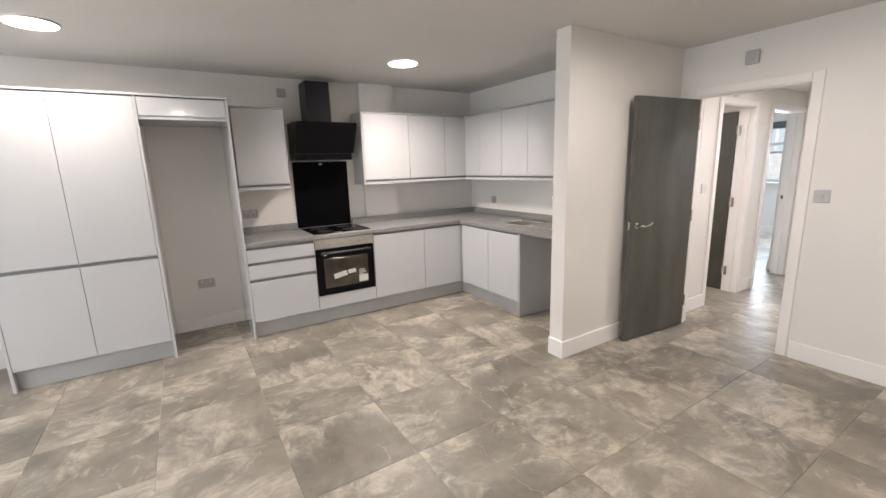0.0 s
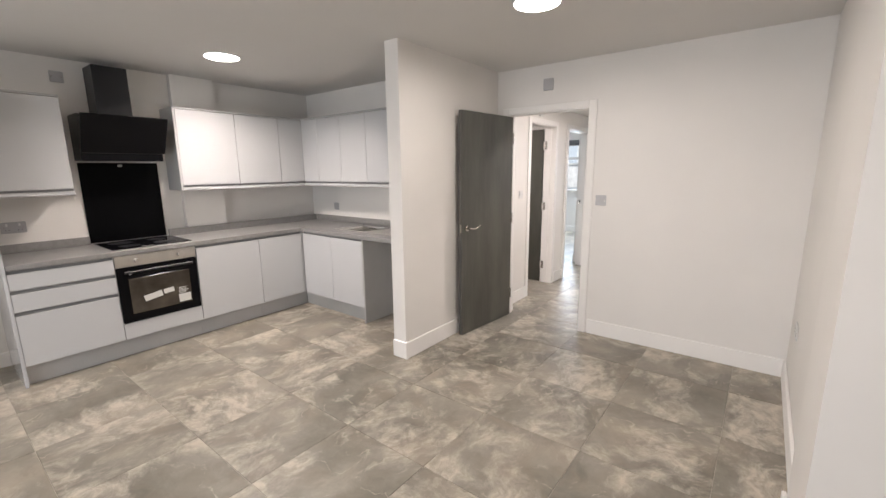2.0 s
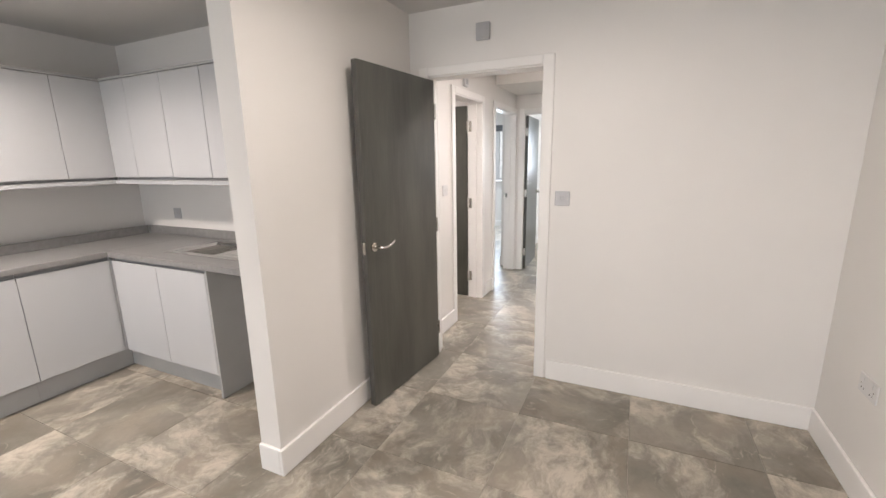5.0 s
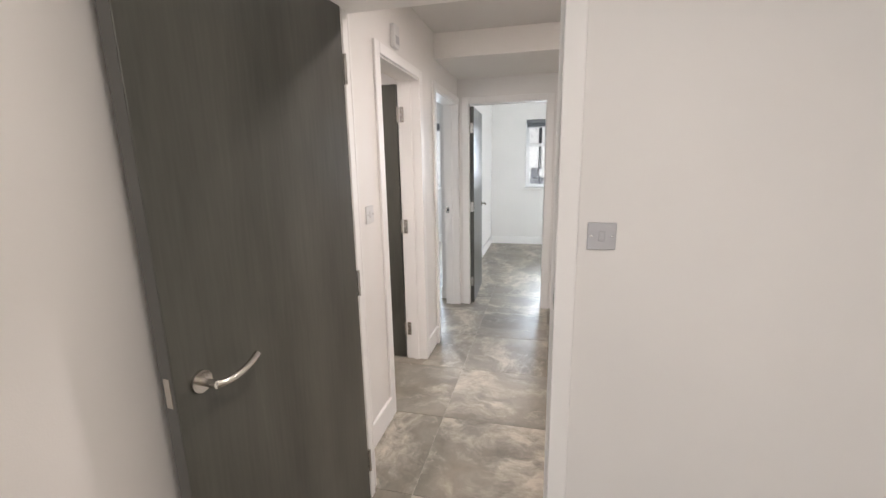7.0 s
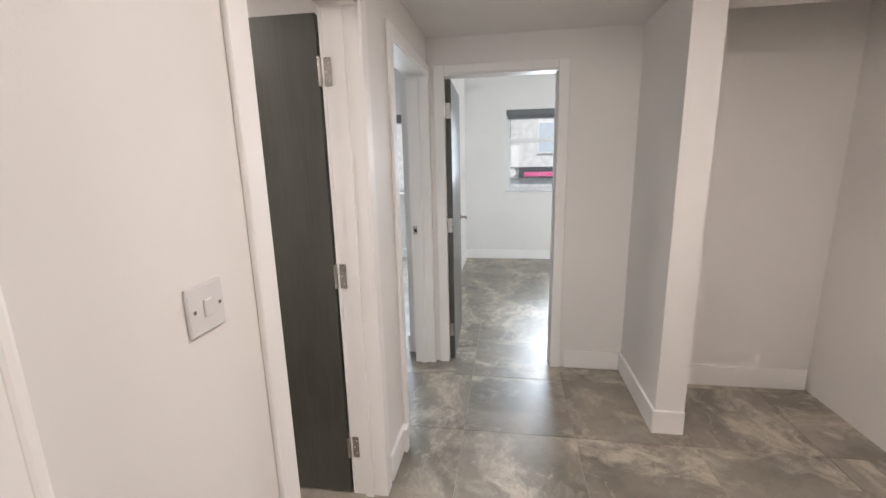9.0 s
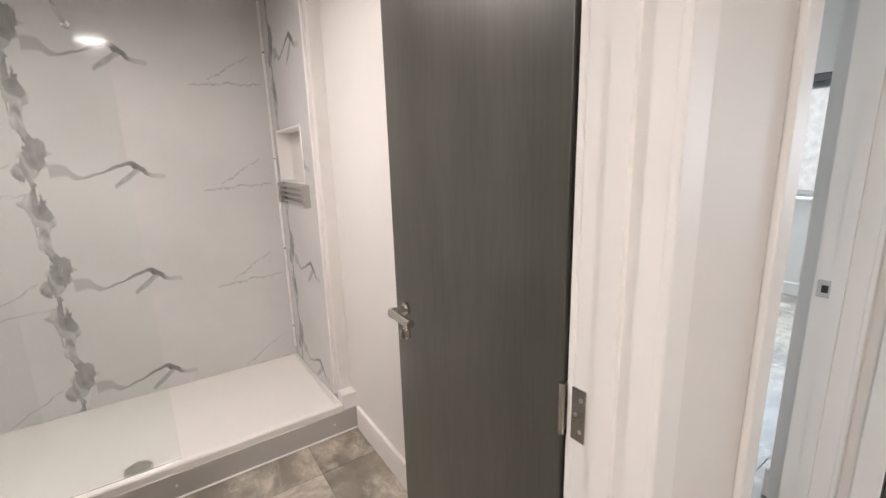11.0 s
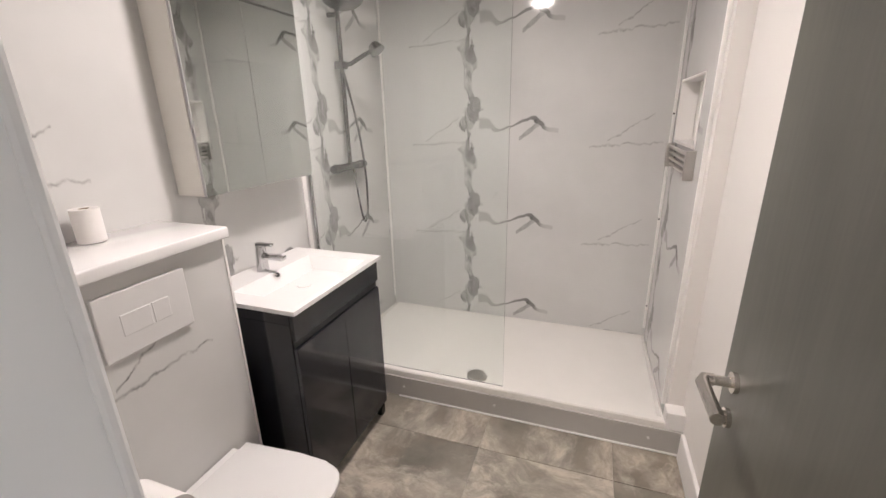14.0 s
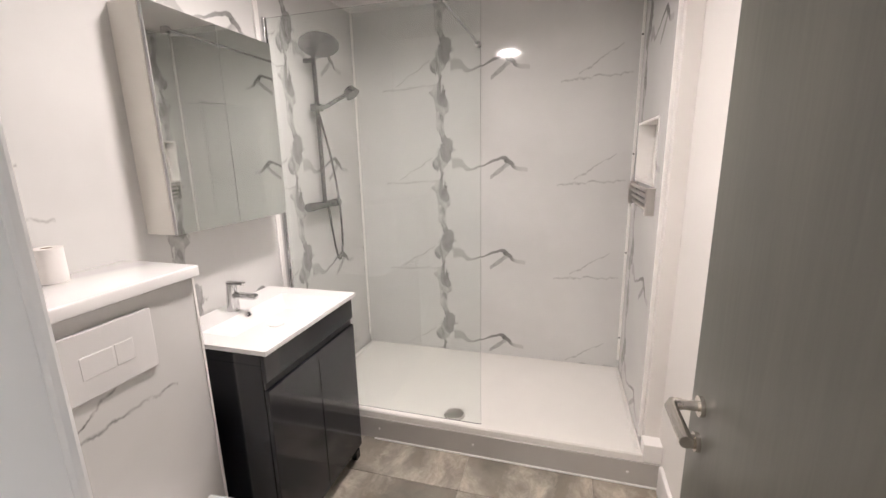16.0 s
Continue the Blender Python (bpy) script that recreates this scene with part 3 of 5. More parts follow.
def door_leaf(name, width, m, lever_side, label, bath=False):
    """A flush door built along local +x from its hinge at the origin, 35 mm thick towards +y; m puts it in place."""
    T = 0.038
    zh = 1.05 if bath else 0.99
    t = thing(name, (0, 0, 0), label, "door")
    part("leaf", B(0.001, 0.0, 0.008, width - 0.001, T, 1.989, 0.0015), DOORW, t)
    part("lock_edge", B(width - 0.003, 0.002, 0.009, width + 0.0005, T - 0.002, 1.988), DOORE, t)
    part("latch_plate", B(width - 0.002, 0.010, 0.955, width + 0.002, 0.028, 1.025, 0.001), NICKEL, t, "satin metal latch plate")
    for z in (0.24, 1.02, 1.79):
        h = part("hinge", B(-0.002, -0.004 if lever_side < 0 else 0.004, z - 0.05, 0.002, T - 0.004, z + 0.05), NICKEL, t, "satin metal butt hinge")
        yk = T + 0.004
        part("knuckle", R((-0.003, yk, z - 0.05), (-0.003, yk, z + 0.05), 0.006, seg=12), NICKEL, h)
    sides = (-1,) if lever_side == -1 else (1,) if lever_side == 1 else (-1, 1)
    for s in sides:
        y0 = 0.0 if s < 0 else T
        xh = width - 0.062
        hd = part("door_handle", R((xh, y0, zh), (xh, y0 + s * 0.008, zh), 0.019 if bath else 0.026, seg=28), NICKEL, t, "satin nickel lever handle", True)
        part("spindle", R((xh, y0 + s * 0.006, zh), (xh, y0 + s * 0.052, zh), 0.0095, seg=16), NICKEL, hd, "", True)
        if bath:
            pts = [(xh, y0 + s * 0.036, zh), (xh, y0 + s * 0.05, zh), (xh - 0.012, y0 + s * 0.056, zh), (xh - 0.115, y0 + s * 0.056, zh)]
        else:
            pts = [(xh, y0 + s * 0.048, zh)] + bend((xh - 0.01, y0 + s * 0.052, zh - 0.002), (xh - 0.065, y0 + s * 0.056, zh - 0.015), (xh - 0.125, y0 + s * 0.052, zh + 0.018))
        part("lever", tube(bmesh.new(), pts, 0.0112 if bath else 0.009), NICKEL, hd, "", True)
        if bath:
            part("thumb_turn", R((xh, y0, zh - 0.075), (xh, y0 + s * 0.008, zh - 0.075), 0.018, seg=24), NICKEL, t, "round bathroom thumb turn", True)
            part("turn_knob", B(xh - 0.006, y0, zh - 0.088, xh + 0.006, y0 + s * 0.026, zh - 0.062, 0.003, 2), NICKEL, t)
    t.matrix_basis = m
    return t


def set_leaf(name, width, hinge, free, lever_side, label, bath=False):
    d = Vector((free[0] - hinge[0], free[1] - hinge[1]))
    return door_leaf(name, width, pose(hinge[0], hinge[1], 0, 0, 0, math.degrees(math.atan2(d.y, d.x))), lever_side, label, bath)


set_leaf("door_1", 0.766, (4.546, 2.074), (3.776, 2.143), 1, "dark grey wood-grain flush door standing open against the wall")
set_leaf("door_2", 0.612, (5.970, 2.345), (5.964, 2.95), 1, "dark grey wood-grain bathroom door standing open", True)
set_leaf("door_3", 0.728, (7.275, 2.036), (8.0, 2.062), 0, "dark grey wood-grain bedroom door standing open")


# windows
def window(name, y0, y1, z0, z1, label):
    w = thing(name, (10.68, (y0 + y1) / 2, z0), label, "window", "", "structure")
    fr = part("window_frame", B(10.70, y0, z0, 10.76, y0 + 0.06, z1), UPVC, w)
    part("window_frame", B(10.70, y1 - 0.06, z0, 10.76, y1, z1), UPVC, w)
    part("window_frame", B(10.70, y0 + 0.06, z0, 10.76, y1 - 0.06, z0 + 0.06), UPVC, w)
    part("window_frame", B(10.70, y0 + 0.06, z1 - 0.06, 10.76, y1 - 0.06, z1), UPVC, w)
    ym = y0 + (y1 - y0) * 0.505
    part("mullion", B(10.70, ym - 0.035, z0 + 0.06, 10.76, ym + 0.035, z1 - 0.06), UPVC, w)
    part("transom", B(10.70, ym + 0.035, 1.70, 10.755, y1 - 0.06, 1.76), UPVC, w)
    for a, b, c, d in ((y0 + 0.06, ym - 0.035, z0 + 0.06, z1 - 0.06), (ym + 0.035, y1 - 0.06, z0 + 0.06, 1.70), (ym + 0.035, y1 - 0.06, 1.76, z1 - 0.06)):
        p = part("pane", B(10.725, a, c, 10.735, b, d), PANE, w)
        p.visible_shadow = False
    part("window_sill", B(10.56, y0 - 0.04, z0 - 0.025, 10.70, y1 + 0.04, z0 + 0.004, 0.006, 2), TRIM, w)
    r = thing("roller_blind", (10.66, (y0 + y1) / 2, z1 - 0.1), "grey roller blind rolled up above the window", "blind")
    part("cassette", B(10.615, y0 + 0.005, z1 - 0.075, 10.695, y1 - 0.005, z1 - 0.002, 0.01, 2), BLIND, r)
    part("cloth", B(10.645, y0 + 0.02, z1 - 0.12, 10.65, y1 - 0.02, z1 - 0.07), BLIND, r)
    part("bottom_bar", B(10.64, y0 + 0.02, z1 - 0.135, 10.655, y1 - 0.02, z1 - 0.12, 0.003), GREYPL, r)


window("window_1", 0.10, 1.685, 1.0, 2.15, "white framed bedroom window with a sill")
window("window_2", 2.9, 4.1, 1.0, 2.15, "white framed window of the second bedroom")
g = thing("window_3", (-2.38, 1.8, 0), "wide white framed patio window", "window", "", "structure")
for y in (0.2, 1.78, 3.34):
    part("window_frame", B(-2.41, y, 0, -2.35, y + 0.06, 2.15), UPVC, g)
part("window_frame", B(-2.41, 0.26, 2.09, -2.35, 3.34, 2.149), UPVC, g)
for y0, y1 in ((0.26, 1.78), (1.84, 3.34)):
    part("pane", B(-2.385, y0, 0.0, -2.375, y1, 2.09), PANE, g).visible_shadow = False

area_lamp("daylight_living", look((-2.30, 1.8, 1.15), (0, 1.8, 0.9)), DAY_W * 1.1, 3.0, 1.9, (0.90, 0.935, 1.0))
area_lamp("daylight_bedroom", look((10.30, 0.9, 1.6), (8.8, -0.3, 1.1)), DAY_W * 2.5, 1.2, 0.8, (0.79, 0.885, 1.0), 124)
area_lamp("daylight_room", look((10.40, 3.5, 1.6), (8.8, 3.5, 0.9)), DAY_W * 1.2, 1.0, 0.8, (0.76, 0.87, 1.0))


def ceiling_light(x, y, z, r, label, watts, col=LED_COL, spread=173):
    t = thing("ceiling_light", (x, y, z), label, "ceiling light", "round LED ceiling lights")
    part("rim", R((x, y, z - 0.012), (x, y, z - 0.0005), r + 0.008, r + 0.012, seg=48), PLASTIC, t, "", True)
    part("diffuser", R((x, y, z - 0.014), (x, y, z - 0.0122), r, seg=48), LEDM, t, "glowing round diffuser")
    area_lamp("led", look((x, y, z - 0.02), (x, y + 0.0001, 0)), watts, 2 * r, 0.0, col, spread)


LIT = "round white LED ceiling light, switched on"
ceiling_light(2.58, 3.61, H, 0.125, LIT, LED_W * 1.35, LED_COL, 142)
ceiling_light(0.15, 3.66, H, 0.125, LIT, LED_W * 0.68)
ceiling_light(3.16, 1.16, H, 0.125, LIT, LED_W * 0.72)
ceiling_light(0.92, 0.33, H, 0.125, LIT, LED_W * 1.1)
ceiling_light(5.14, 1.0, H, 0.09, LIT, LED_W * 1.25, (1.0, 0.89, 0.85))
ceiling_light(5.12, 3.45, H + 0.03, 0.09, LIT, LED_W * 1.34, (1.0, 0.89, 0.865), 170)

# ---- kitchen ----
FY, FX = 4.08, 3.49          # front planes of the two runs of base units
G = 0.0014                   # half a gap between fronts


def front_y(name, x0, x1, z0, z1, parent, lip=True, label=""):
    """A gloss door or drawer front on the back run; lip: a routed finger pull along the top."""
    d = part(name, B(x0 + G, FY - 0.02, z0 + G, x1 - G, FY, z1 - (0.022 if lip else G), 0.0025, 2), CAB, parent, label)
    if lip:
        # set-back strip, coloured dark for the shade under the lip
        part("finger_pull", B(x0 + G, FY - 0.006, z1 - 0.0215, x1 - G, FY, z1 - 0.001), RECESS_SHADE, d, "finger pull with its shade painted dark grey")
    return d


def tall_unit(x0, x1):
    t = thing("tall_cabinet", (x0, FY, 0), "tall gloss light grey kitchen cabinet with two doors", "cabinet", "tall kitchen cabinets")
    part("body", B(x0 + 0.001, FY + 0.001, 0.15, x1 - 0.001, 4.678, 2.085), CARC, t)
    for z0, z1, pull in ((0.155, 0.875, True), (0.88, 2.08, False)):
        front_y("cabinet_door", x0, x1, z0, z1, t, pull)
    part("plinth", B(x0, FY + 0.03, 0, x1, FY + 0.046, 0.149), PANELG, t)


tall_unit(-0.405, 0.07)
tall_unit(0.07, 0.553)
for x, lab in ((-0.425, "light grey end panel beside the tall cabinets"), (0.554, "light grey tall panel beside the fridge space"), (1.168, "light grey tall panel beside the drawers")):
    solo("end_panel", B(x, FY - 0.022, 0, x + 0.019, 4.678, 2.087, 0.0015), CAB, lab, "cabinet panel")
t = thing("bridging_cabinet", (0.86, FY, 1.92), "light grey cabinet bridging the empty fridge space", "cabinet")
part("body", B(0.574, FY + 0.001, 1.925, 1.167, 4.678, 2.085), CARC, t)
part("cabinet_door", B(0.576, FY - 0.02, 1.945, 1.165, FY, 2.078, 0.0025, 2), CAB, t)
part("lower_rail", B(0.575, FY - 0.012, 1.92, 1.166, FY, 1.938), CAB, t)
bm = B(-0.43, FY - 0.03, 2.088, 1.19, 4.678, 2.105, 0.003)
solo("cornice", bm, CAB, "light grey top trim along the tall cabinets", "trim")

t = thing("drawer_unit", (1.48, FY, 0), "gloss light grey base unit with three drawers", "drawers")
part("body", B(1.188, FY + 0.001, 0.15, 1.778, 4.66, 0.850), CARC, t)
for z0, z1 in ((0.155, 0.55), (0.555, 0.705), (0.71, 0.849)):
    front_y("drawer_front", 1.188, 1.779, z0, z1, t)
part("plinth", B(1.188, FY + 0.045, 0, 1.78, FY + 0.06, 0.149), PANELG, t)

o = thing("oven", (2.08, FY, 0.29), "built-in oven with steel fascia and black glass door, labels still on", "oven")
part("body", B(1.79, FY + 0.002, 0.29, 2.37, 4.6, 0.848), BLACKP, o)
fa = part("fascia", B(1.783, FY - 0.024, 0.755, 2.377, FY + 0.002, 0.848, 0.003, 2), STEEL, o, "brushed steel control fascia")
for x in (1.93, 2.245):
    kn = part("knob", R((x, FY - 0.024, 0.80), (x, FY - 0.052, 0.80), 0.019, 0.0165, seg=28), STEEL, fa, "round steel knob", True)
od = part("oven_door", B(1.785, FY - 0.026, 0.292, 2.375, FY, 0.748, 0.004, 2), BLACKG, o, "black glass oven door")
part("window", B(1.855, FY - 0.0285, 0.36, 2.305, FY - 0.0255, 0.655, 0.001), OVENWIN, od, "tinted oven window")
part("handle", tube(bmesh.new(), [(1.83, FY - 0.06, 0.715), (2.33, FY - 0.06, 0.715)], 0.011), BLACKP, od, "black bar handle", True)
for x in (1.86, 2.30):
    part("handle_post", B(x - 0.01, FY - 0.06, 0.707, x + 0.01, FY - 0.026, 0.723), BLACKP, od)
for x0, z0, x1, z1, tilt in ((1.945, 0.455, 2.08, 0.505, 10), (2.09, 0.48, 2.17, 0.52, 6), (2.20, 0.375, 2.295, 0.445, 0)):
    bm = B(-(x1 - x0) / 2, -0.0004, -(z1 - z0) / 2, (x1 - x0) / 2, 0.0004, (z1 - z0) / 2)
    bmesh.ops.transform(bm, matrix=pose((x0 + x1) / 2, FY - 0.0295, (z0 + z1) / 2, 0, -tilt, 0), verts=bm.verts)
    part("paper_label", bm, LABEL, od, "white paper label")
for k in range(5):
    part("print_bar", B(2.205, FY - 0.0292, 0.452 + k * 0.012, 2.24 + 0.011 * (k % 3) + 0.02, FY - 0.0284, 0.457 + k * 0.012), LABEL, od)
part("badge", R((1.873, FY - 0.0265, 0.70), (1.873, FY - 0.0285, 0.70), 0.012, seg=20), LABEL, od)
t = thing("oven_housing", (2.08, FY, 0), "light grey oven housing with lower panel", "cabinet")
part("side_panel", B(1.779, FY + 0.002, 0.15, 1.7895, 4.66, 0.85), CARC, t)
part("side_panel", B(2.3705, FY + 0.002, 0.15, 2.381, 4.66, 0.85), CARC, t)
part("lower_panel", B(1.782, FY - 0.02, 0.157, 2.378, FY, 0.289, 0.0025, 2), CAB, t)
part("plinth", B(1.78, FY + 0.045, 0, 2.381, FY + 0.06, 0.149), PANELG, t)


def base_y(x0, x1):
    t = thing("base_cabinet", ((x0 + x1) / 2, FY, 0), "gloss light grey kitchen base cabinet", "cabinet", "kitchen base cabinets")
    part("body", B(x0, FY + 0.001, 0.15, x1, 4.66, 0.85), CARC, t)
    front_y("cabinet_door", x0, x1, 0.155, 0.849, t)
    part("plinth", B(x0, FY + 0.045, 0, x1 + (0.065 if x1 > 3.4 else 0), FY + 0.06, 0.149), PANELG, t)


base_y(2.382, 2.978)
base_y(2.979, 3.468)
for y0, y1 in ((3.548, 4.035), (3.075, 3.547)):
    t = thing("sink_cabinet", (FX, (y0 + y1) / 2, 0), "gloss light grey base cabinet below the sink", "cabinet", "sink base cabinets")
    part("body", B(FX + 0.001, y0, 0.15, 4.088, y1, 0.70), CARC, t)
    d = part("cabinet_door", B(FX - 0.02, y0 + G, 0.157, FX, y1 - G, 0.827, 0.0025, 2), CAB, t)
    part("finger_pull", B(FX - 0.006, y0 + G, 0.8275, FX, y1 - G, 0.848), RECESS_SHADE, d)
    part("plinth", B(FX + 0.045, y0, 0, FX + 0.06, y1 + (0.09 if y1 > 4 else 0), 0.149), PANELG, t)
solo("end_panel", B(FX - 0.02, 3.055, 0, 4.088, 3.073, 0.85, 0.0015), PANELG, "grey end panel beside the empty appliance space", "cabinet panel")
solo("corner_post", B(3.469, FY - 0.02, 0.155, 3.489, 4.2, 0.849), CAB, "light grey corner post between the base cabinets", "cabinet panel")

t = thing("worktop", (3.0, 4.4, 0.85), "matt dark grey laminate L-shaped worktop with upstand", "worktop")
part("top", B(1.188, FY - 0.03, 0.852, 4.088, 4.677, 0.89, 0.004, 2), WORKTOP, t)
for b in ((FX - 0.03, 2.337, 3.65, FY - 0.031), (3.97, 2.337, 4.088, FY - 0.031), (3.65, 2.337, 3.97, 3.22), (3.65, 3.60, 3.97, FY - 0.031)):
    part("top", B(b[0], b[1], 0.852, b[2], b[3], 0.8895), WORKTOP, t)
for a, b in ((1.188, 1.784), (2.372, 4.07)):
    part("upstand", B(a, 4.66 if a < 2 else 4.6, 0.8905, b, 4.678 if a < 2 else 4.614, 0.96, 0.002), WORKTOP, t)
part("upstand", B(4.071, 2.337, 0.8905, 4.0885, 4.599, 0.96, 0.002), WORKTOP, t)

t = thing("hob", (2.09, 4.38, 0.89), "black glass electric hob set into the worktop", "hob")
part("glass", B(1.80, 4.13, 0.8905, 2.39, 4.62, 0.897, 0.003, 2), BLACKG, t)
for x, y, r in ((1.95, 4.26, 0.075), (2.22, 4.26, 0.09), (1.95, 4.48, 0.09), (2.22, 4.48, 0.075)):
    part("ring", R((x, y, 0.8971), (x, y, 0.8976), r, seg=32), HOODG, t, "grey cooking zone ring")
part("print", B(2.0, 4.135, 0.8972, 2.09, 4.15, 0.8977), LABEL, t)
solo("splashback", B(1.785, 4.664, 0.8975, 2.371, 4.678, 1.59, 0.002), SPLASH, "matt black glass splashback behind the hob", "splashback")
part("badge", B(2.06, 4.661, 1.555, 2.095, 4.6635, 1.575), LABEL, bpy.data.objects["splashback"])

t = thing("cooker_hood", (2.05, 4.5, 1.6), "black glass angled cooker hood with dark grey chimney", "cooker hood")
part("chimney", B(1.925, 4.44, 1.97, 2.165, 4.678, 2.365, 0.003), HOODG, t, "dark grey metal chimney")
bm = bmesh.new()
vs = [bm.verts.new(v) for v in ((1.757, 4.20, 1.95), (2.345, 4.20, 1.95), (2.345, 4.215, 1.957), (1.757, 4.215, 1.957), (1.757, 4.36, 1.665), (2.345, 4.36, 1.665), (2.345, 4.377, 1.672), (1.757, 4.377, 1.672))]
for f in ((0, 1, 2, 3), (4, 5, 6, 7), (0, 1, 5, 4), (3, 2, 6, 7), (0, 3, 7, 4), (1, 2, 6, 5)):
    bm.faces.new([vs[i] for i in f])
part("glass_panel", bm, BLACKG, t, "tilted black glass panel")
bm = bmesh.new()
vs = [bm.verts.new(v) for x in (1.775, 2.33) for v in ((x, 4.23, 1.935), (x, 4.383, 1.64), (x, 4.40, 1.605), (x, 4.677, 1.605), (x, 4.677, 1.97), (x, 4.42, 1.97))]
bm.faces.new(vs[:6])
bm.faces.new(vs[6:])
for i in range(6):
    bm.faces.new((vs[i], vs[(i + 1) % 6], vs[(i + 1) % 6 + 6], vs[i + 6]))
part("hood_body", bm, BLACKP, t)
part("lower_glass", B(1.757, 4.372, 1.60, 2.33, 4.39, 1.66, 0.002), BLACKG, t)

WT, WB, WY, WX = 2.07, 1.365, 4.34, 3.76


def wall_unit_y(x0, x1, splits, grp):
    t = thing("wall_cabinet", ((x0 + x1) / 2, WY, WB), "gloss light grey kitchen wall cabinet", "cabinet", grp)
    part("body", B(x0, WY + 0.001, WB, x1, 4.614 if x0 > 2 else 4.678, WT), CARC, t)
    xs = [x0, *splits, x1]
    for a, b in zip(xs, xs[1:]):
        part("cabinet_door", B(a + G, WY - 0.02, WB + 0.02, b - G, WY, WT - 0.008, 0.0025, 2), CAB, t)
    # groove below the doors, its shade painted as dark grey
    part("bottom_rail", B(x0, WY - 0.004, WB, x1, WY, WB + 0.017), RECESS_SHADE, t)
    part("light_pelmet", B(x0 - 0.003, WY - 0.024, WB - 0.028, x1, WY + 0.016, WB - 0.002, 0.002), CAB, t)
    part("top_trim", B(x0 - 0.003, WY - 0.024, WT - 0.004, x1, WY + 0.03, WT + 0.012, 0.002), PANELG, t)


wall_unit_y(1.226, 1.672, (), "wall cabinets beside the hood")
wall_unit_y(2.448, 2.98, (), "wall cabinets beside the hood")
wall_unit_y(2.981, 3.758, (3.45,), "wall cabinets beside the hood")
solo("end_panel", B(2.43, WY - 0.02, WB - 0.028, 2.4475, 4.614, WT + 0.013, 0.0015), PANELG, "grey side panel of the wall cabinets", "cabinet panel")
for y0, y1, splits in ((3.645, 4.318, (4.04,)), (3.249, 3.644, ()), (2.845, 3.248, ()), (2.34, 2.844, ())):
    t = thing("wall_cabinet", (WX, (y0 + y1) / 2, WB), "gloss light grey wall cabinet above the sink", "cabinet", "wall cabinets above the sink")
    part("body", B(WX + 0.001, y0, WB, 4.088, y1, WT), CARC, t)
    ys = [y0, *splits, y1]
    for a, b in zip(ys, ys[1:]):
        part("cabinet_door", B(WX - 0.02, a + G, WB + 0.02, WX, b - G, WT - 0.008, 0.0025, 2), CAB, t)
    part("bottom_rail", B(WX - 0.004, y0, WB, WX, y1, WB + 0.017), RECESS_SHADE, t)
    part("light_pelmet", B(WX - 0.024, y0, WB - 0.028, WX + 0.016, y1, WB - 0.002, 0.002), CAB, t)
    part("top_trim", B(WX - 0.024, y0, WT - 0.004, WX + 0.03, y1, WT + 0.012, 0.002), PANELG, t)

t = thing("kitchen_sink", (3.8, 3.2, 0.89), "inset stainless steel sink with drainer", "sink")
for b in ((3.60, 3.19, 3.65, 3.65), (3.97, 3.19, 4.03, 3.65), (3.65, 3.19, 3.97, 3.22), (3.65, 3.60, 3.97, 3.65), (3.60, 2.72, 4.03, 3.189)):
    part("rim", B(b[0], b[1], 0.8897, b[2], b[3], 0.8935), SINKST, t)
bowl = bmesh.new()
br_ = [[bowl.verts.new((x, y, z)) for x, y in ((3.65 + d, 3.22 + d), (3.97 - d, 3.22 + d), (3.97 - d, 3.60 - d), (3.65 + d, 3.60 - d))] for d, z in ((0, 0.893), (0.008, 0.875), (0.02, 0.75), (0.05, 0.738))]
for r0, r1 in zip(br_, br_[1:]):
    for k in range(4):
        bowl.faces.new((r0[k], r0[(k + 1) % 4], r1[(k + 1) % 4], r1[k]))
bowl.faces.new(br_[-1])
part("bowl", bowl, SINKST, t)
part("waste", R((3.81, 3.41, 0.7385), (3.81, 3.41, 0.744), 0.045, 0.04, seg=28), CHROME, t, "round chrome waste", True)
for k in range(6):
    part("drainer_groove", B(3.64 + k * 0.058, 2.78, 0.8936, 3.655 + k * 0.058, 3.16, 0.8966, 0.001), STEEL, t)
t = thing("kitchen_tap", (4.0, 2.92, 0.893), "chrome kitchen mixer tap behind the sink", "tap")
part("base", R((4.0, 2.92, 0.8936), (4.0, 2.92, 0.99), 0.022, 0.02), CHROME, t, "", True)
part("spout", tube(bmesh.new(), [(4.0, 2.92, 0.98), (4.0, 2.92, 1.12)] + bend((4.0, 2.92, 1.12), (3.99, 2.94, 1.2), (3.93, 3.03, 1.19)) + [(3.905, 3.07, 1.15)], 0.011), CHROME, t, "", True)
part("lever", B(3.99, 2.885, 1.0, 4.01, 2.90, 1.06, 0.004), CHROME, t)


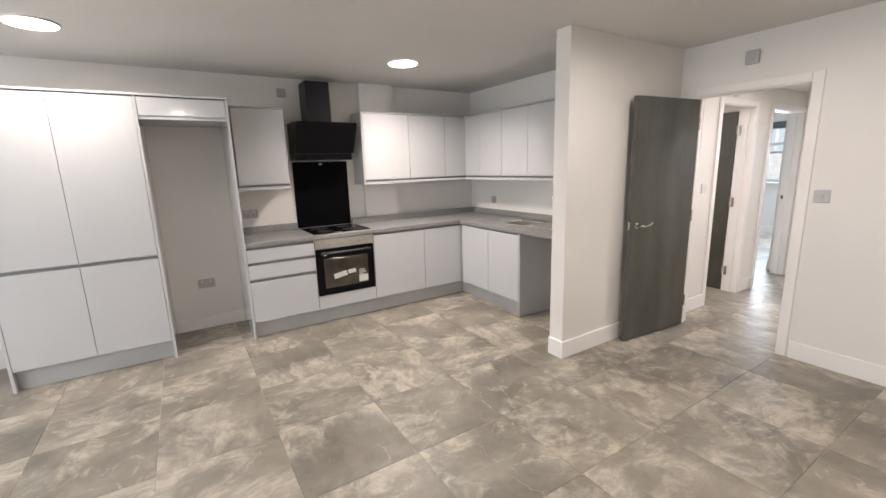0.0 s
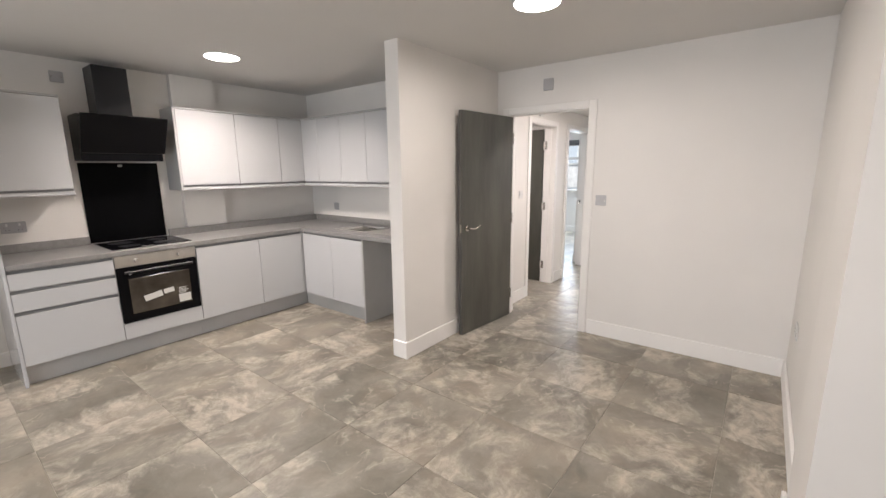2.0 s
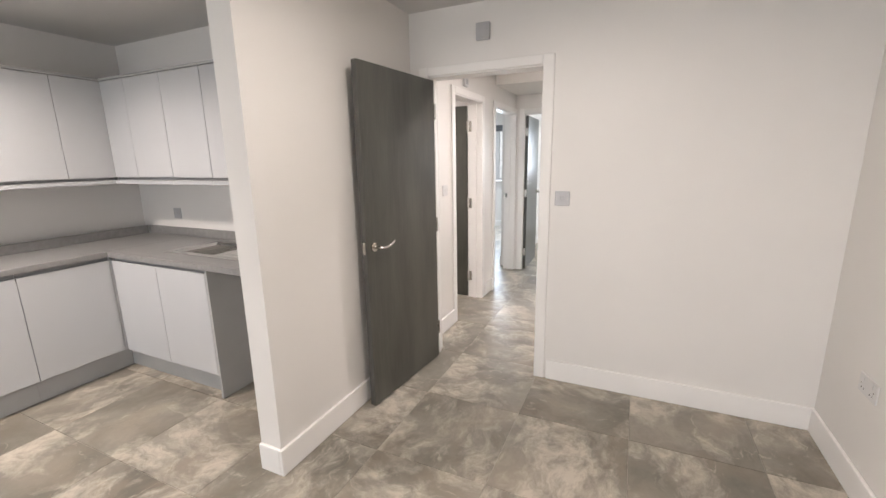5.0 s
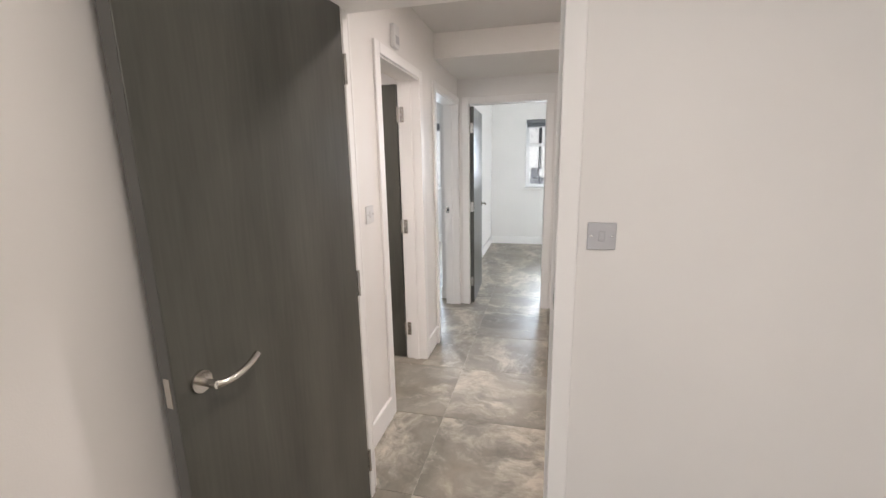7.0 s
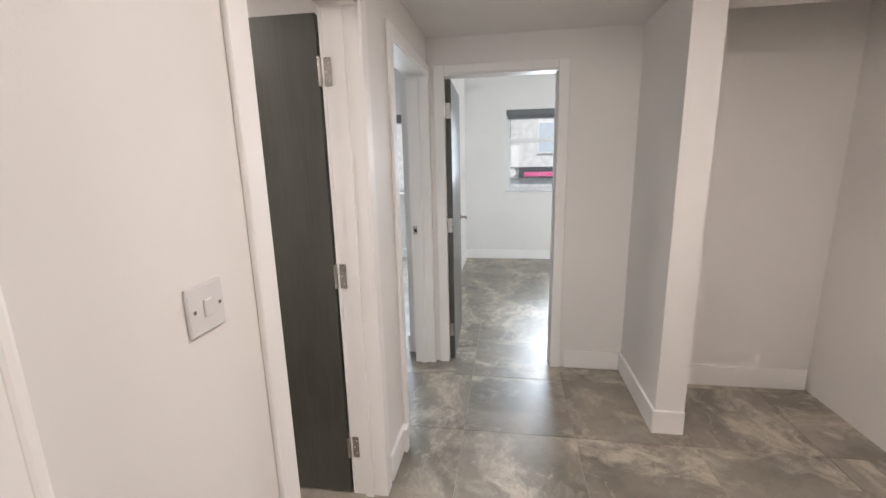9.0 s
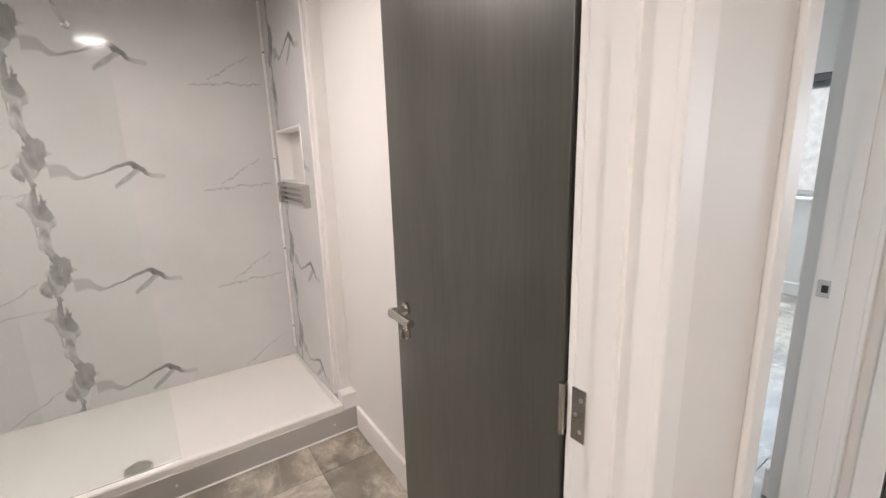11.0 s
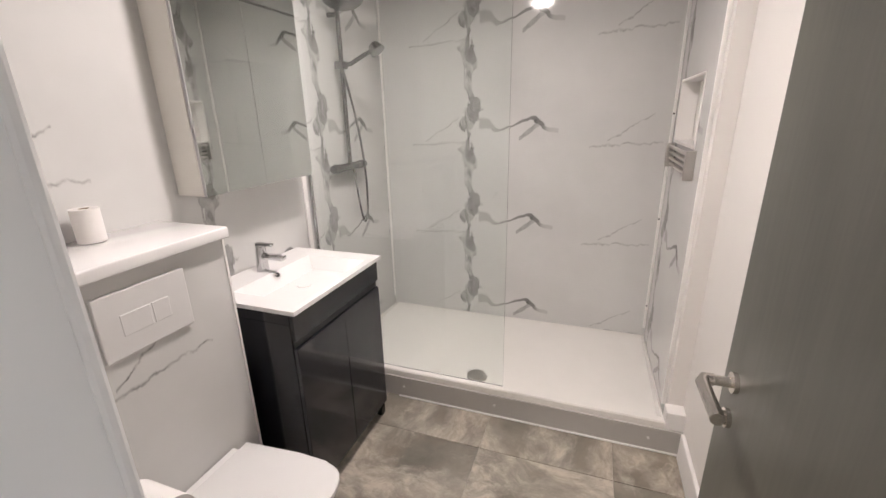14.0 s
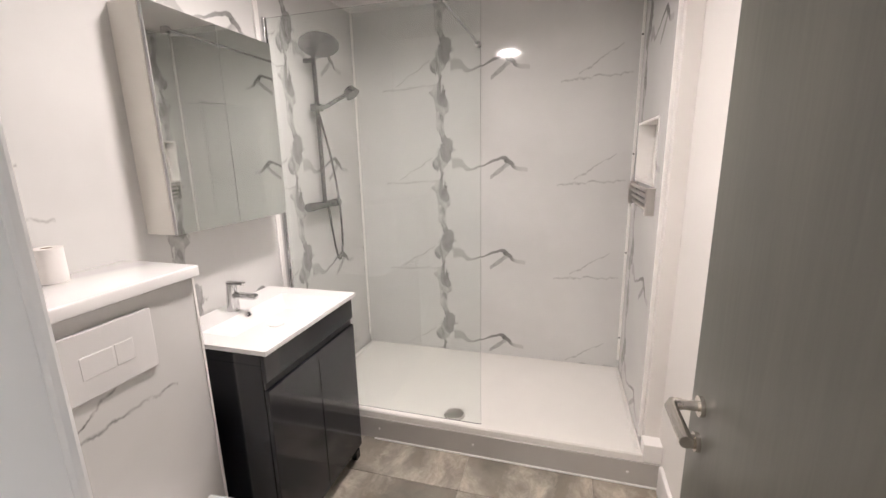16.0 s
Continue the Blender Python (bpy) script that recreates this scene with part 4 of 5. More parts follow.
# sockets and switches
def plate(name, c, n, w, h, label, cat, kind):
    """A wall plate; n: '-y', '-x', '+y' for the way it faces."""
    x, y, z = c
    t = thing(name, c, label, cat)

    def b(u0, u1, v0, v1, d0, d1, bev=0.0):
        if n[1] == "y":
            s = -1 if n[0] == "-" else 1
            return B(x + u0, y + s * d0, z + v0, x + u1, y + s * d1, z + v1, bev)
        return B(x - d0, y + u0, z + v0, x - d1, y + u1, z + v1, bev)

    mat = GREYPL if kind != "white" else PLASTIC
    part("plate", b(-w / 2, w / 2, -h / 2, h / 2, 0.0005, 0.009, 0.002), mat, t)
    for u in (-w * 0.36, w * 0.36):
        part("screw", b(u - 0.003, u + 0.003, -0.003, 0.003, 0.008, 0.0102), NICKEL, t)
    if w > 0.12:
        for u in (-0.036, 0.036):
            part("rocker", b(u - 0.006, u + 0.006, 0.012, 0.032, 0.008, 0.012), PLASTIC, t)
            for q in ((-0.012, -0.008), (0.008, 0.012)):
                part("pin_slot", b(u + q[0], u + q[1], -0.022, -0.015, 0.008, 0.0096), BLACKP, t)
    elif kind != "blank":
        part("rocker", b(-0.010, 0.010, -0.016, 0.016, 0.008, 0.013, 0.002), mat, t)
    return t


plate("light_switch", (4.535, 1.165, 1.226), "-x", 0.088, 0.088, "grey-filmed light switch on the white wall", "switch", "switch")
plate("light_switch", (5.03, 2.19, 1.222), "-y", 0.086, 0.086, "white light switch beside the bathroom door", "switch", "white")
plate("wall_socket", (0.87, 4.68, 0.45), "-y", 0.146, 0.086, "grey double socket in the empty fridge space", "socket", "s")
plate("wall_socket", (1.335, 4.68, 1.09), "-y", 0.146, 0.086, "grey double socket above the worktop", "socket", "s")
plate("fused_switch", (4.09, 4.20, 1.075), "-x", 0.086, 0.086, "grey fused switch above the worktop", "switch", "switch")
plate("wall_socket", (4.083, -0.205, 0.5), "+y", 0.146, 0.086, "white double socket in the alcove", "socket", "white")
plate("blank_plate", (1.75, 4.68, 2.27), "-y", 0.086, 0.086, "grey blank plate beside the hood chimney", "socket", "blank")
t = thing("heat_alarm", (4.535, 1.68, 2.24), "small grey alarm box above the doorway", "alarm")
part("case", B(4.507, 1.635, 2.19, 4.5345, 1.725, 2.29, 0.006, 2), GREYPL, t)
part("front_cover", B(4.503, 1.65, 2.205, 4.5072, 1.71, 2.275, 0.001), GREYPL, t)
t = thing("door_chime", (5.48, 2.19, 2.15), "white chime box high on the hall wall", "chime")
part("case", B(5.44, 2.162, 2.09, 5.52, 2.1895, 2.21, 0.006, 2), PLASTIC, t)
part("grille", B(5.455, 2.159, 2.11, 5.505, 2.1622, 2.15), GREYPL, t)

# ---- bathroom ----
BX, BY = 4.25, 4.847
solo("wall_panel_back", B(4.262, BY, 0.10, 6.06, 4.8645, H + 0.029), MARB_BACK, "white marble-look shower wall panel with grey veins", "wall panel", "structure")
solo("wall_panel_left", B(4.236, 2.361, 0.0, BX, 4.8645, H + 0.029), MARB_LEFT, "white marble-look wall panel with grey veins", "wall panel", "structure")
bm = bmesh.new()
for b in ((6.06, 4.055, 0.10, 6.0745, BY - 0.001, 1.36), (6.06, 4.055, 1.66, 6.0745, BY - 0.001, H + 0.029), (6.06, 4.055, 1.36, 6.0745, 4.225, 1.66), (6.06, 4.745, 1.36, 6.0745, BY - 0.001, 1.66)):
    box(bm, *b)
solo("wall_panel_right", bm, MARB_RIGHT, "white marble-look shower side panel with a niche", "wall panel", "structure")
t = thing("shower_niche", (6.1, 4.48, 1.36), "white recessed shower shelf niche", "niche", "", "structure")
for b in ((6.055, 4.225, 1.352, 6.139, 4.745, 1.364), (6.055, 4.225, 1.656, 6.139, 4.745, 1.668), (6.055, 4.222, 1.364, 6.139, 4.232, 1.656), (6.055, 4.738, 1.364, 6.139, 4.748, 1.656)):
    part("niche_lining", B(*b, 0.0015), TRIM, t)
bm = bmesh.new()
box(bm, 4.2515, BY - 0.012, 0.17, 4.263, BY, H + 0.028)
solo("corner_trim", bm, TRIM, "white corner trim between shower panels", "trim", "structure")
t = thing("corner_trim", (6.05, BY, 0.17), "white corner trim with small screws", "trim", "", "structure")
part("strip", B(6.045, BY - 0.014, 0.17, 6.0595, BY - 0.0005, H + 0.028, 0.002), TRIM, t)
for z in (0.33, 0.9, 1.5, 2.15):
    part("screw", R((6.050, BY - 0.013, z), (6.050, BY - 0.017, z), 0.005, seg=12), HOODG, t)
solo("panel_edge_trim", B(6.0575, 4.047, 0.17, 6.0745, 4.0545, H + 0.028, 0.002), TRIM, "white edge trim of the shower panel", "trim", "structure")
solo("panel_edge_trim", B(4.2505, 3.885, 0.0, 4.262, 3.915, H + 0.028, 0.003), TRIM, "white joint trim of the wall panels", "trim", "structure")

t = thing("shower_tray", (5.15, 4.4, 0.0), "white acrylic shower tray on a raised plinth", "shower tray")
bm = bmesh.new()
X0, X1, Y0, Y1 = 4.264, 6.0595, 3.925, BY - 0.001
prof = ((0.0, 0.09), (0.0, 0.156), (0.006, 0.162), (0.035, 0.162), (0.065, 0.118), (0.28, 0.104))
rings = [[bm.verts.new((x, y, z if y < 4.3 or d == 0 and z < 0.1 else min(z, 0.110))) for x, y in ((X0 + d * 0.3, Y0 + d), (X1 - d * 0.3, Y0 + d), (X1 - d * 0.3, Y1 - d * 0.3), (X0 + d * 0.3, Y1 - d * 0.3))] for d, z in prof]
for r0, r1 in zip(rings, rings[1:]):
    for k in range(4):
        bm.faces.new((r0[k], r0[(k + 1) % 4], r1[(k + 1) % 4], r1[k]))
bm.faces.new(rings[-1])
bm.faces.new(rings[0][::-1])
part("tray", bm, ACRYL, t, "", True)
part("drain_cover", R((5.135, 4.07, 0.112), (5.135, 4.07, 0.126), 0.058, 0.052, seg=36), STEEL, t, "round metal drain cover", True)
fp = part("plinth_fascia", B(4.264, 3.918, 0.004, 6.139, 3.934, 0.124, 0.001), FASCIA, t, "grey plinth fascia with white screw caps")
for x in (4.75, 5.27, 6.0):
    part("screw_cap", R((x, 3.9178, 0.066), (x, 3.9145, 0.066), 0.006, seg=14), PLASTIC, fp)
part("sealant", B(4.72, 3.909, 0.0, 6.135, 3.9175, 0.010, 0.003), SEAL, t, "white sealant bead")
part("end_block", B(6.061, 3.926, 0.125, 6.139, 3.999, 0.215, 0.003), TRIM, t, "white boxed end block")

t = thing("shower_screen", (4.78, 3.95, 0.17), "clear fixed glass shower screen with chrome brace", "shower screen")
part("glass_pane", B(4.268, 3.946, 0.171, 5.305, 3.954, 2.165), SCREEN, t, "clear greenish glass").visible_shadow = False
part("wall_profile", B(4.2515, 3.938, 0.17, 4.2675, 3.962, 2.17, 0.002), CHROME, t)
br = part("brace_arm", tube(bmesh.new(), [(5.12, 3.95, 2.178), (5.12, BY, 2.178)], 0.008), CHROME, t, "chrome brace arm", True)
part("glass_clamp", B(5.10, 3.935, 2.15, 5.14, 3.965, 2.19, 0.003), CHROME, t)
part("wall_fixing", R((5.12, BY - 0.02, 2.178), (5.12, BY, 2.178), 0.018, seg=20), CHROME, t)

t = thing("shower_mixer", (4.28, 4.4, 1.24), "chrome thermostatic shower with overhead rose and hand shower", "shower")
yc, xc = 4.27, 4.31
hx, hy = xc + 0.12, yc - 0.13
part("riser_rail", tube(bmesh.new(), [(xc, yc, 1.25), (xc, yc, 2.07)] + bend((xc, yc, 2.07), (xc, yc, 2.14), (xc + 0.05, yc - 0.055, 2.14)) + [(hx, hy, 2.12)], 0.0125), DCHROME, t, "", True)
tilt = Vector((0.20, -0.34, -0.92)).normalized()
top = Vector((hx, hy, 2.125))
part("head_neck", R(top, top + tilt * 0.05, 0.014), DCHROME, t, "", True)
sd = part("shower_head", R(top + tilt * 0.045, top + tilt * 0.058, 0.088, 0.10, seg=44), DCHROME, t, "round chrome rain head", True)
part("spray_plate", R(top + tilt * 0.0582, top + tilt * 0.0605, 0.092, 0.090, seg=44), DCHROME, sd, "grey nozzle plate", True)
part("valve_bar", tube(bmesh.new(), [(xc - 0.005, yc - 0.13, 1.245), (xc - 0.005, yc + 0.13, 1.245)], 0.021, 18), DCHROME, t, "", True)
for s in (-1, 1):
    part("valve_knob", R((xc - 0.005, yc + s * 0.115, 1.245), (xc - 0.005, yc + s * 0.165, 1.245), 0.025, 0.023, seg=24), DCHROME, t, "", True)
    part("wall_flange", R((4.2505, yc + s * 0.075, 1.245), (xc - 0.005, yc + s * 0.075, 1.245), 0.018, seg=18), DCHROME, t, "", True)
part("rail_bracket", R((4.2505, yc, 2.04), (xc, yc, 2.04), 0.012), DCHROME, t, "", True)
part("slider", B(xc - 0.025, yc - 0.035, 1.77, xc + 0.03, yc + 0.02, 1.81, 0.006, 2), DCHROME, t)
hs = part("hand_shower", tube(bmesh.new(), [(xc + 0.02, yc - 0.03, 1.785), (xc + 0.08, yc - 0.035, 1.79), (xc + 0.15, yc - 0.04, 1.82), (xc + 0.23, yc - 0.045, 1.85)], 0.011), DCHROME, t, "chrome hand shower", True)
part("spray_face", R((xc + 0.225, yc - 0.045, 1.87), (xc + 0.25, yc - 0.045, 1.838), 0.028, 0.042, seg=28), DCHROME, hs, "", True)
hose = [(xc, yc + 0.03, 1.23)] + bend((xc, yc + 0.04, 1.2), (xc + 0.01, yc + 0.09, 0.72), (xc + 0.02, yc + 0.13, 0.98), 10) + bend((xc + 0.02, yc + 0.13, 0.98), (xc + 0.06, yc + 0.10, 1.35), (xc + 0.02, yc - 0.03, 1.775), 12)
part("hose", tube(bmesh.new(), hose, 0.007, 8), DCHROME, t, "", True)

t = thing("folded_rack", (6.03, 4.4, 1.28), "folded grey metal shelf rack below the niche", "rack")
for k, z in enumerate((1.335, 1.305, 1.275, 1.245)):
    part("bar", B(6.028 + 0.004 * k, 4.19, z - 0.008, 6.042 + 0.004 * k, 4.70, z + 0.006, 0.002), STEEL, t)
part("end_plate", B(6.02, 4.165, 1.225, 6.0595, 4.189, 1.35, 0.002), STEEL, t)
part("end_plate", B(6.02, 4.701, 1.225, 6.0595, 4.712, 1.35, 0.002), STEEL, t)

t = thing("mirror_cabinet", (4.32, 3.5, 1.26), "white wall cabinet with two mirror doors above the basin", "mirror cabinet")
part("body", B(4.2505, 3.205, 1.262, 4.372, 3.80, 2.008, 0.0015), surface("cabinet_white", (0.76, 0.74, 0.69), 0.35, vary=0.02), t)
for a, b in ((3.205, 3.497), (3.499, 3.80)):
    d = part("mirror_door", B(4.376, a, 1.262, 4.386, b, 2.008), GREYPL, t)
    part("mirror", B(4.3862, a + 0.0006, 1.2626, 4.390, b - 0.0006, 2.0074), MIRROR, d, "clear mirror glass")

t = thing("vanity_unit", (4.5, 3.46, 0), "gloss anthracite vanity cabinet with two doors", "vanity unit")
part("body", B(BX + 0.001, 3.165, 0.05, 4.70, 3.775, 0.828, 0.002), NAVY, t)
for ya, yb in ((3.165, 3.18), (3.76, 3.775)):
    part("side_apron", B(BX + 0.001, ya, 0.8285, 4.70, yb, 0.872), NAVY, t)
part("top_rail", B(4.7005, 3.165, 0.765, 4.716, 3.775, 0.872, 0.002), NAVY, t)
part("handle_channel", B(4.7005, 3.17, 0.735, 4.706, 3.77, 0.7645), BLACKP, t, "dark recessed handle channel")
for a, b in ((3.167, 3.469), (3.472, 3.773)):
    part("cabinet_door", B(4.7005, a, 0.075, 4.718, b, 0.733, 0.002), NAVY, t)
for y in (3.17, 3.735):
    for x in (4.27, 4.675):
        part("foot", B(x, y, 0, x + 0.03, y + 0.035, 0.049), NAVY, t)
t = thing("basin", (4.5, 3.46, 0.873), "white ceramic inset basin on the vanity", "basin")
bm = bmesh.new()
X0, X1, Y0, Y1 = BX + 0.001, 4.735, 3.155, 3.785
out = [(X0, Y0), (X1, Y0), (X1, Y1), (X0, Y1)]
inn = [(4.385, 3.235), (4.69, 3.235), (4.69, 3.705), (4.385, 3.705)]
low = [(4.45, 3.30), (4.62, 3.30), (4.62, 3.64), (4.45, 3.64)]
lay = [[bm.verts.new((x, y, z)) for x, y in p] for p, z in ((out, 0.873), (out, 0.886), (out, 0.889), (inn, 0.887), (low, 0.838))]
for r0, r1 in zip(lay, lay[1:]):
    for k in range(4):
        bm.faces.new((r0[k], r0[(k + 1) % 4], r1[(k + 1) % 4], r1[k]))
bm.faces.new(lay[-1])
part("bowl", bm, CERAM, t)
part("overflow", R((4.398, 3.46, 0.876), (4.408, 3.46, 0.870), 0.012, seg=20), CHROME, t, "small chrome overflow ring")
part("overflow_hole", R((4.399, 3.46, 0.8762), (4.4105, 3.46, 0.8693), 0.008, seg=16), BLACKP, t, "dark overflow hole")
part("waste", R((4.53, 3.47, 0.8383), (4.53, 3.47, 0.842), 0.03, seg=24), CERAM, t, "round white waste cover")
t = thing("basin_tap", (4.33, 3.46, 0.889), "chrome single-lever basin tap", "tap")
part("tap_body", R((4.33, 3.46, 0.8885), (4.335, 3.46, 1.00), 0.026, 0.021, seg=24), CHROME, t, "", True)
part("spout", B(4.33, 3.443, 0.945, 4.455, 3.477, 0.968, 0.007, 2), CHROME, t, "", True)
part("lever", B(4.315, 3.449, 1.003, 4.40, 3.471, 1.016, 0.004, 2), CHROME, t)
part("cap", R((4.335, 3.46, 1.0), (4.335, 3.46, 1.008), 0.021, seg=24), CHROME, t)

t = thing("cistern_housing", (4.4, 2.73, 0), "marble-look cistern housing with a thick white top", "cistern housing")
part("front_panel", B(4.515, 2.361, 0.0, 4.53, 3.105, 1.155), MARB_BOX, t, "marble-look front panel")
part("side_panel", B(BX + 0.001, 3.09, 0.0, 4.5145, 3.105, 1.155), MARB_BOX, t)
part("edge_trim", B(4.527, 3.102, 0.0, 4.5345, 3.1095, 1.155), TRIM, t, "white corner trim")
part("top", B(BX + 0.001, 2.361, 1.1555, 4.562, 3.112, 1.192, 0.006, 3), CERAM, t, "thick glossy white top", True)
t = thing("flush_plate", (4.53, 2.82, 1.02), "square-edged white dual flush plate", "flush plate")
part("plate", B(4.5305, 2.695, 0.93, 4.543, 2.945, 1.108, 0.003, 2), PLASTIC, t)
for a, b in ((2.748, 2.828), (2.833, 2.882)):
    part("button", B(4.5425, a, 0.985, 4.5445, b, 1.045, 0.001), PLASTIC, t)


def slab(bm, y0, y1, x0, x1, z0, z1, taper=1.0):
    """A rounded toilet outline: square at the wall, round in front."""
    yc, hw = (y0 + y1) / 2, (y1 - y0) / 2
    pts = [(x0, -hw * 0.92), (x0, hw * 0.92)]
    for k in range(17):
        a = math.pi / 2 - math.pi * k / 16
        ca, sa = math.cos(a), math.sin(a)
        pts.append((x0 + (x1 - x0) * (0.52 + 0.48 * abs(ca) ** 0.40), hw * math.copysign(abs(sa) ** 0.48, sa)))
    lo = [bm.verts.new((x0 + (x - x0) * taper, yc + y * taper, z0)) for x, y in pts]
    hi = [bm.verts.new((x, yc + y, z1)) for x, y in pts]
    n = len(pts)
    for i in range(n):
        bm.faces.new((lo[i], lo[(i + 1) % n], hi[(i + 1) % n], hi[i]))
    bm.faces.new(lo[::-1])
    top = bm.faces.new(hi)
    bmesh.ops.bevel(bm, geom=list(top.edges), offset=0.006, segments=2, affect="EDGES", profile=0.5)
    return bm


t = thing("toilet", (4.7, 2.84, 0), "white ceramic back-to-wall toilet with the lid down", "toilet")
part("bowl", slab(bmesh.new(), 2.665, 3.02, 4.531, 4.955, 0.0, 0.385, 0.74), CERAM, t, "", True)
part("seat", slab(bmesh.new(), 2.655, 3.03, 4.575, 4.985, 0.386, 0.402, 0.985), CERAM, t, "", True)
part("lid", slab(bmesh.new(), 2.655, 3.03, 4.57, 4.99, 0.4035, 0.425, 0.995), CERAM, t, "", True)
part("hinge_bar", B(4.535, 2.70, 0.387, 4.569, 2.985, 0.415, 0.006, 2), CERAM, t)


def roll(name, c, axis, r, w, label):
    t = thing(name, c, label, "toilet roll")
    a, c = Vector(axis), Vector(c)
    bm = bmesh.new()
    outer, inner = [], []
    u = a.orthogonal().normalized()
    v = a.cross(u)
    for s in (-w / 2, w / 2):
        for rr, lst in ((r, outer), (r * 0.38, inner)):
            lst.append([bm.verts.new(c + a * s + rr * (math.cos(q) * u + math.sin(q) * v)) for q in (2 * math.pi * k / 36 for k in range(36))])
    for k in range(36):
        j = (k + 1) % 36
        bm.faces.new((outer[0][k], outer[0][j], outer[1][j], outer[1][k]))
        bm.faces.new((inner[0][k], inner[0][j], inner[1][j], inner[1][k]))
        for s in (0, 1):
            bm.faces.new((outer[s][k], outer[s][j], inner[s][j], inner[s][k]))
    part("paper", bm, PAPER, t, "", True)
    part("cardboard_core", rod(bmesh.new(), c - a * w * 0.49, c + a * w * 0.49, r * 0.375, seg=24, caps=False), surface("cardboard", (0.35, 0.27, 0.19), 0.9), t)
    return t


roll("toilet_roll", (4.315, 2.865, 1.193 + 0.0485), (0, 0, 1), 0.035, 0.096, "white toilet roll standing on the cistern housing")
rh = roll("toilet_roll", (4.98, 2.465, 0.86), (1, 0, 0), 0.050, 0.10, "white toilet roll on a chrome holder beside the door")
t = thing("roll_holder", (4.98, 2.40, 0.86), "chrome toilet roll holder on the wall", "roll holder")
part("arm", tube(bmesh.new(), [(4.90, 2.3215, 0.868), (4.90, 2.465, 0.868), (5.035, 2.465, 0.868)], 0.006), CHROME, t, "", True)
part("wall_disc", R((4.90, 2.3205, 0.868), (4.90, 2.33, 0.868), 0.022, seg=24), CHROME, t)

# ---- outside the windows ----
solo("ground", B(10.86, -40, -0.6, 60, 45, -0.45), ROADM, "grey asphalt street outside", "street", "structure")
solo("ground_rear", B(-60, -40, -0.6, -2.46, 45, -0.2), surface("paving_outside", (0.30, 0.29, 0.27), 0.9, vary=0.12), "pale paving outside the patio window", "paving", "structure")
hs = thing("terraced_house", (24, 0.5, -0.45), "pale rendered house across the street with dark roof", "house")
part("wall", B(24, -14, -0.45, 30, 14, 4.6), BRICKW, hs)
bm = bmesh.new()
vs = [bm.verts.new(v) for v in ((23.6, -14.2, 4.5), (23.6, 14.2, 4.5), (27, 14.2, 7.2), (27, -14.2, 7.2), (30.4, -14.2, 4.5), (30.4, 14.2, 4.5))]
for f in ((0, 1, 2, 3), (3, 2, 5, 4), (0, 3, 4), (1, 2, 5), (0, 1, 5, 4)):
    bm.faces.new([vs[i] for i in f])
part("roof", bm, ROOFM, hs, "dark tiled roof")
for y in (-9, -4.6, -0.4, 3.8, 8.4):
    w = part("window", B(23.94, y - 0.75, 1.7, 24.0, y + 0.75, 3.1), UPVC, hs, "white framed window")
    for k in (-1, 1):
        part("pane", B(23.925, y + k * 0.36 - 0.3, 1.78, 23.941, y + k * 0.36 + 0.3, 3.02), surface("dim_pane", (0.55, 0.61, 0.68), 0.1) if k < 0 else bpy.data.materials["dim_pane"], w)
part("drainpipe", R((23.9, 1.6, -0.4), (23.9, 1.6, 4.5), 0.07), HOODG, hs)
part("drainpipe", R((23.9, -2.3, -0.4), (23.9, -2.3, 4.5), 0.07), HOODG, hs)
sg = thing("shop_sign", (23.8, -0.3, 0.9), "pink and black shop sign board", "sign")
part("board", B(23.80, -3.2, 0.62, 23.93, 2.0, 1.12), SIGNK, sg)
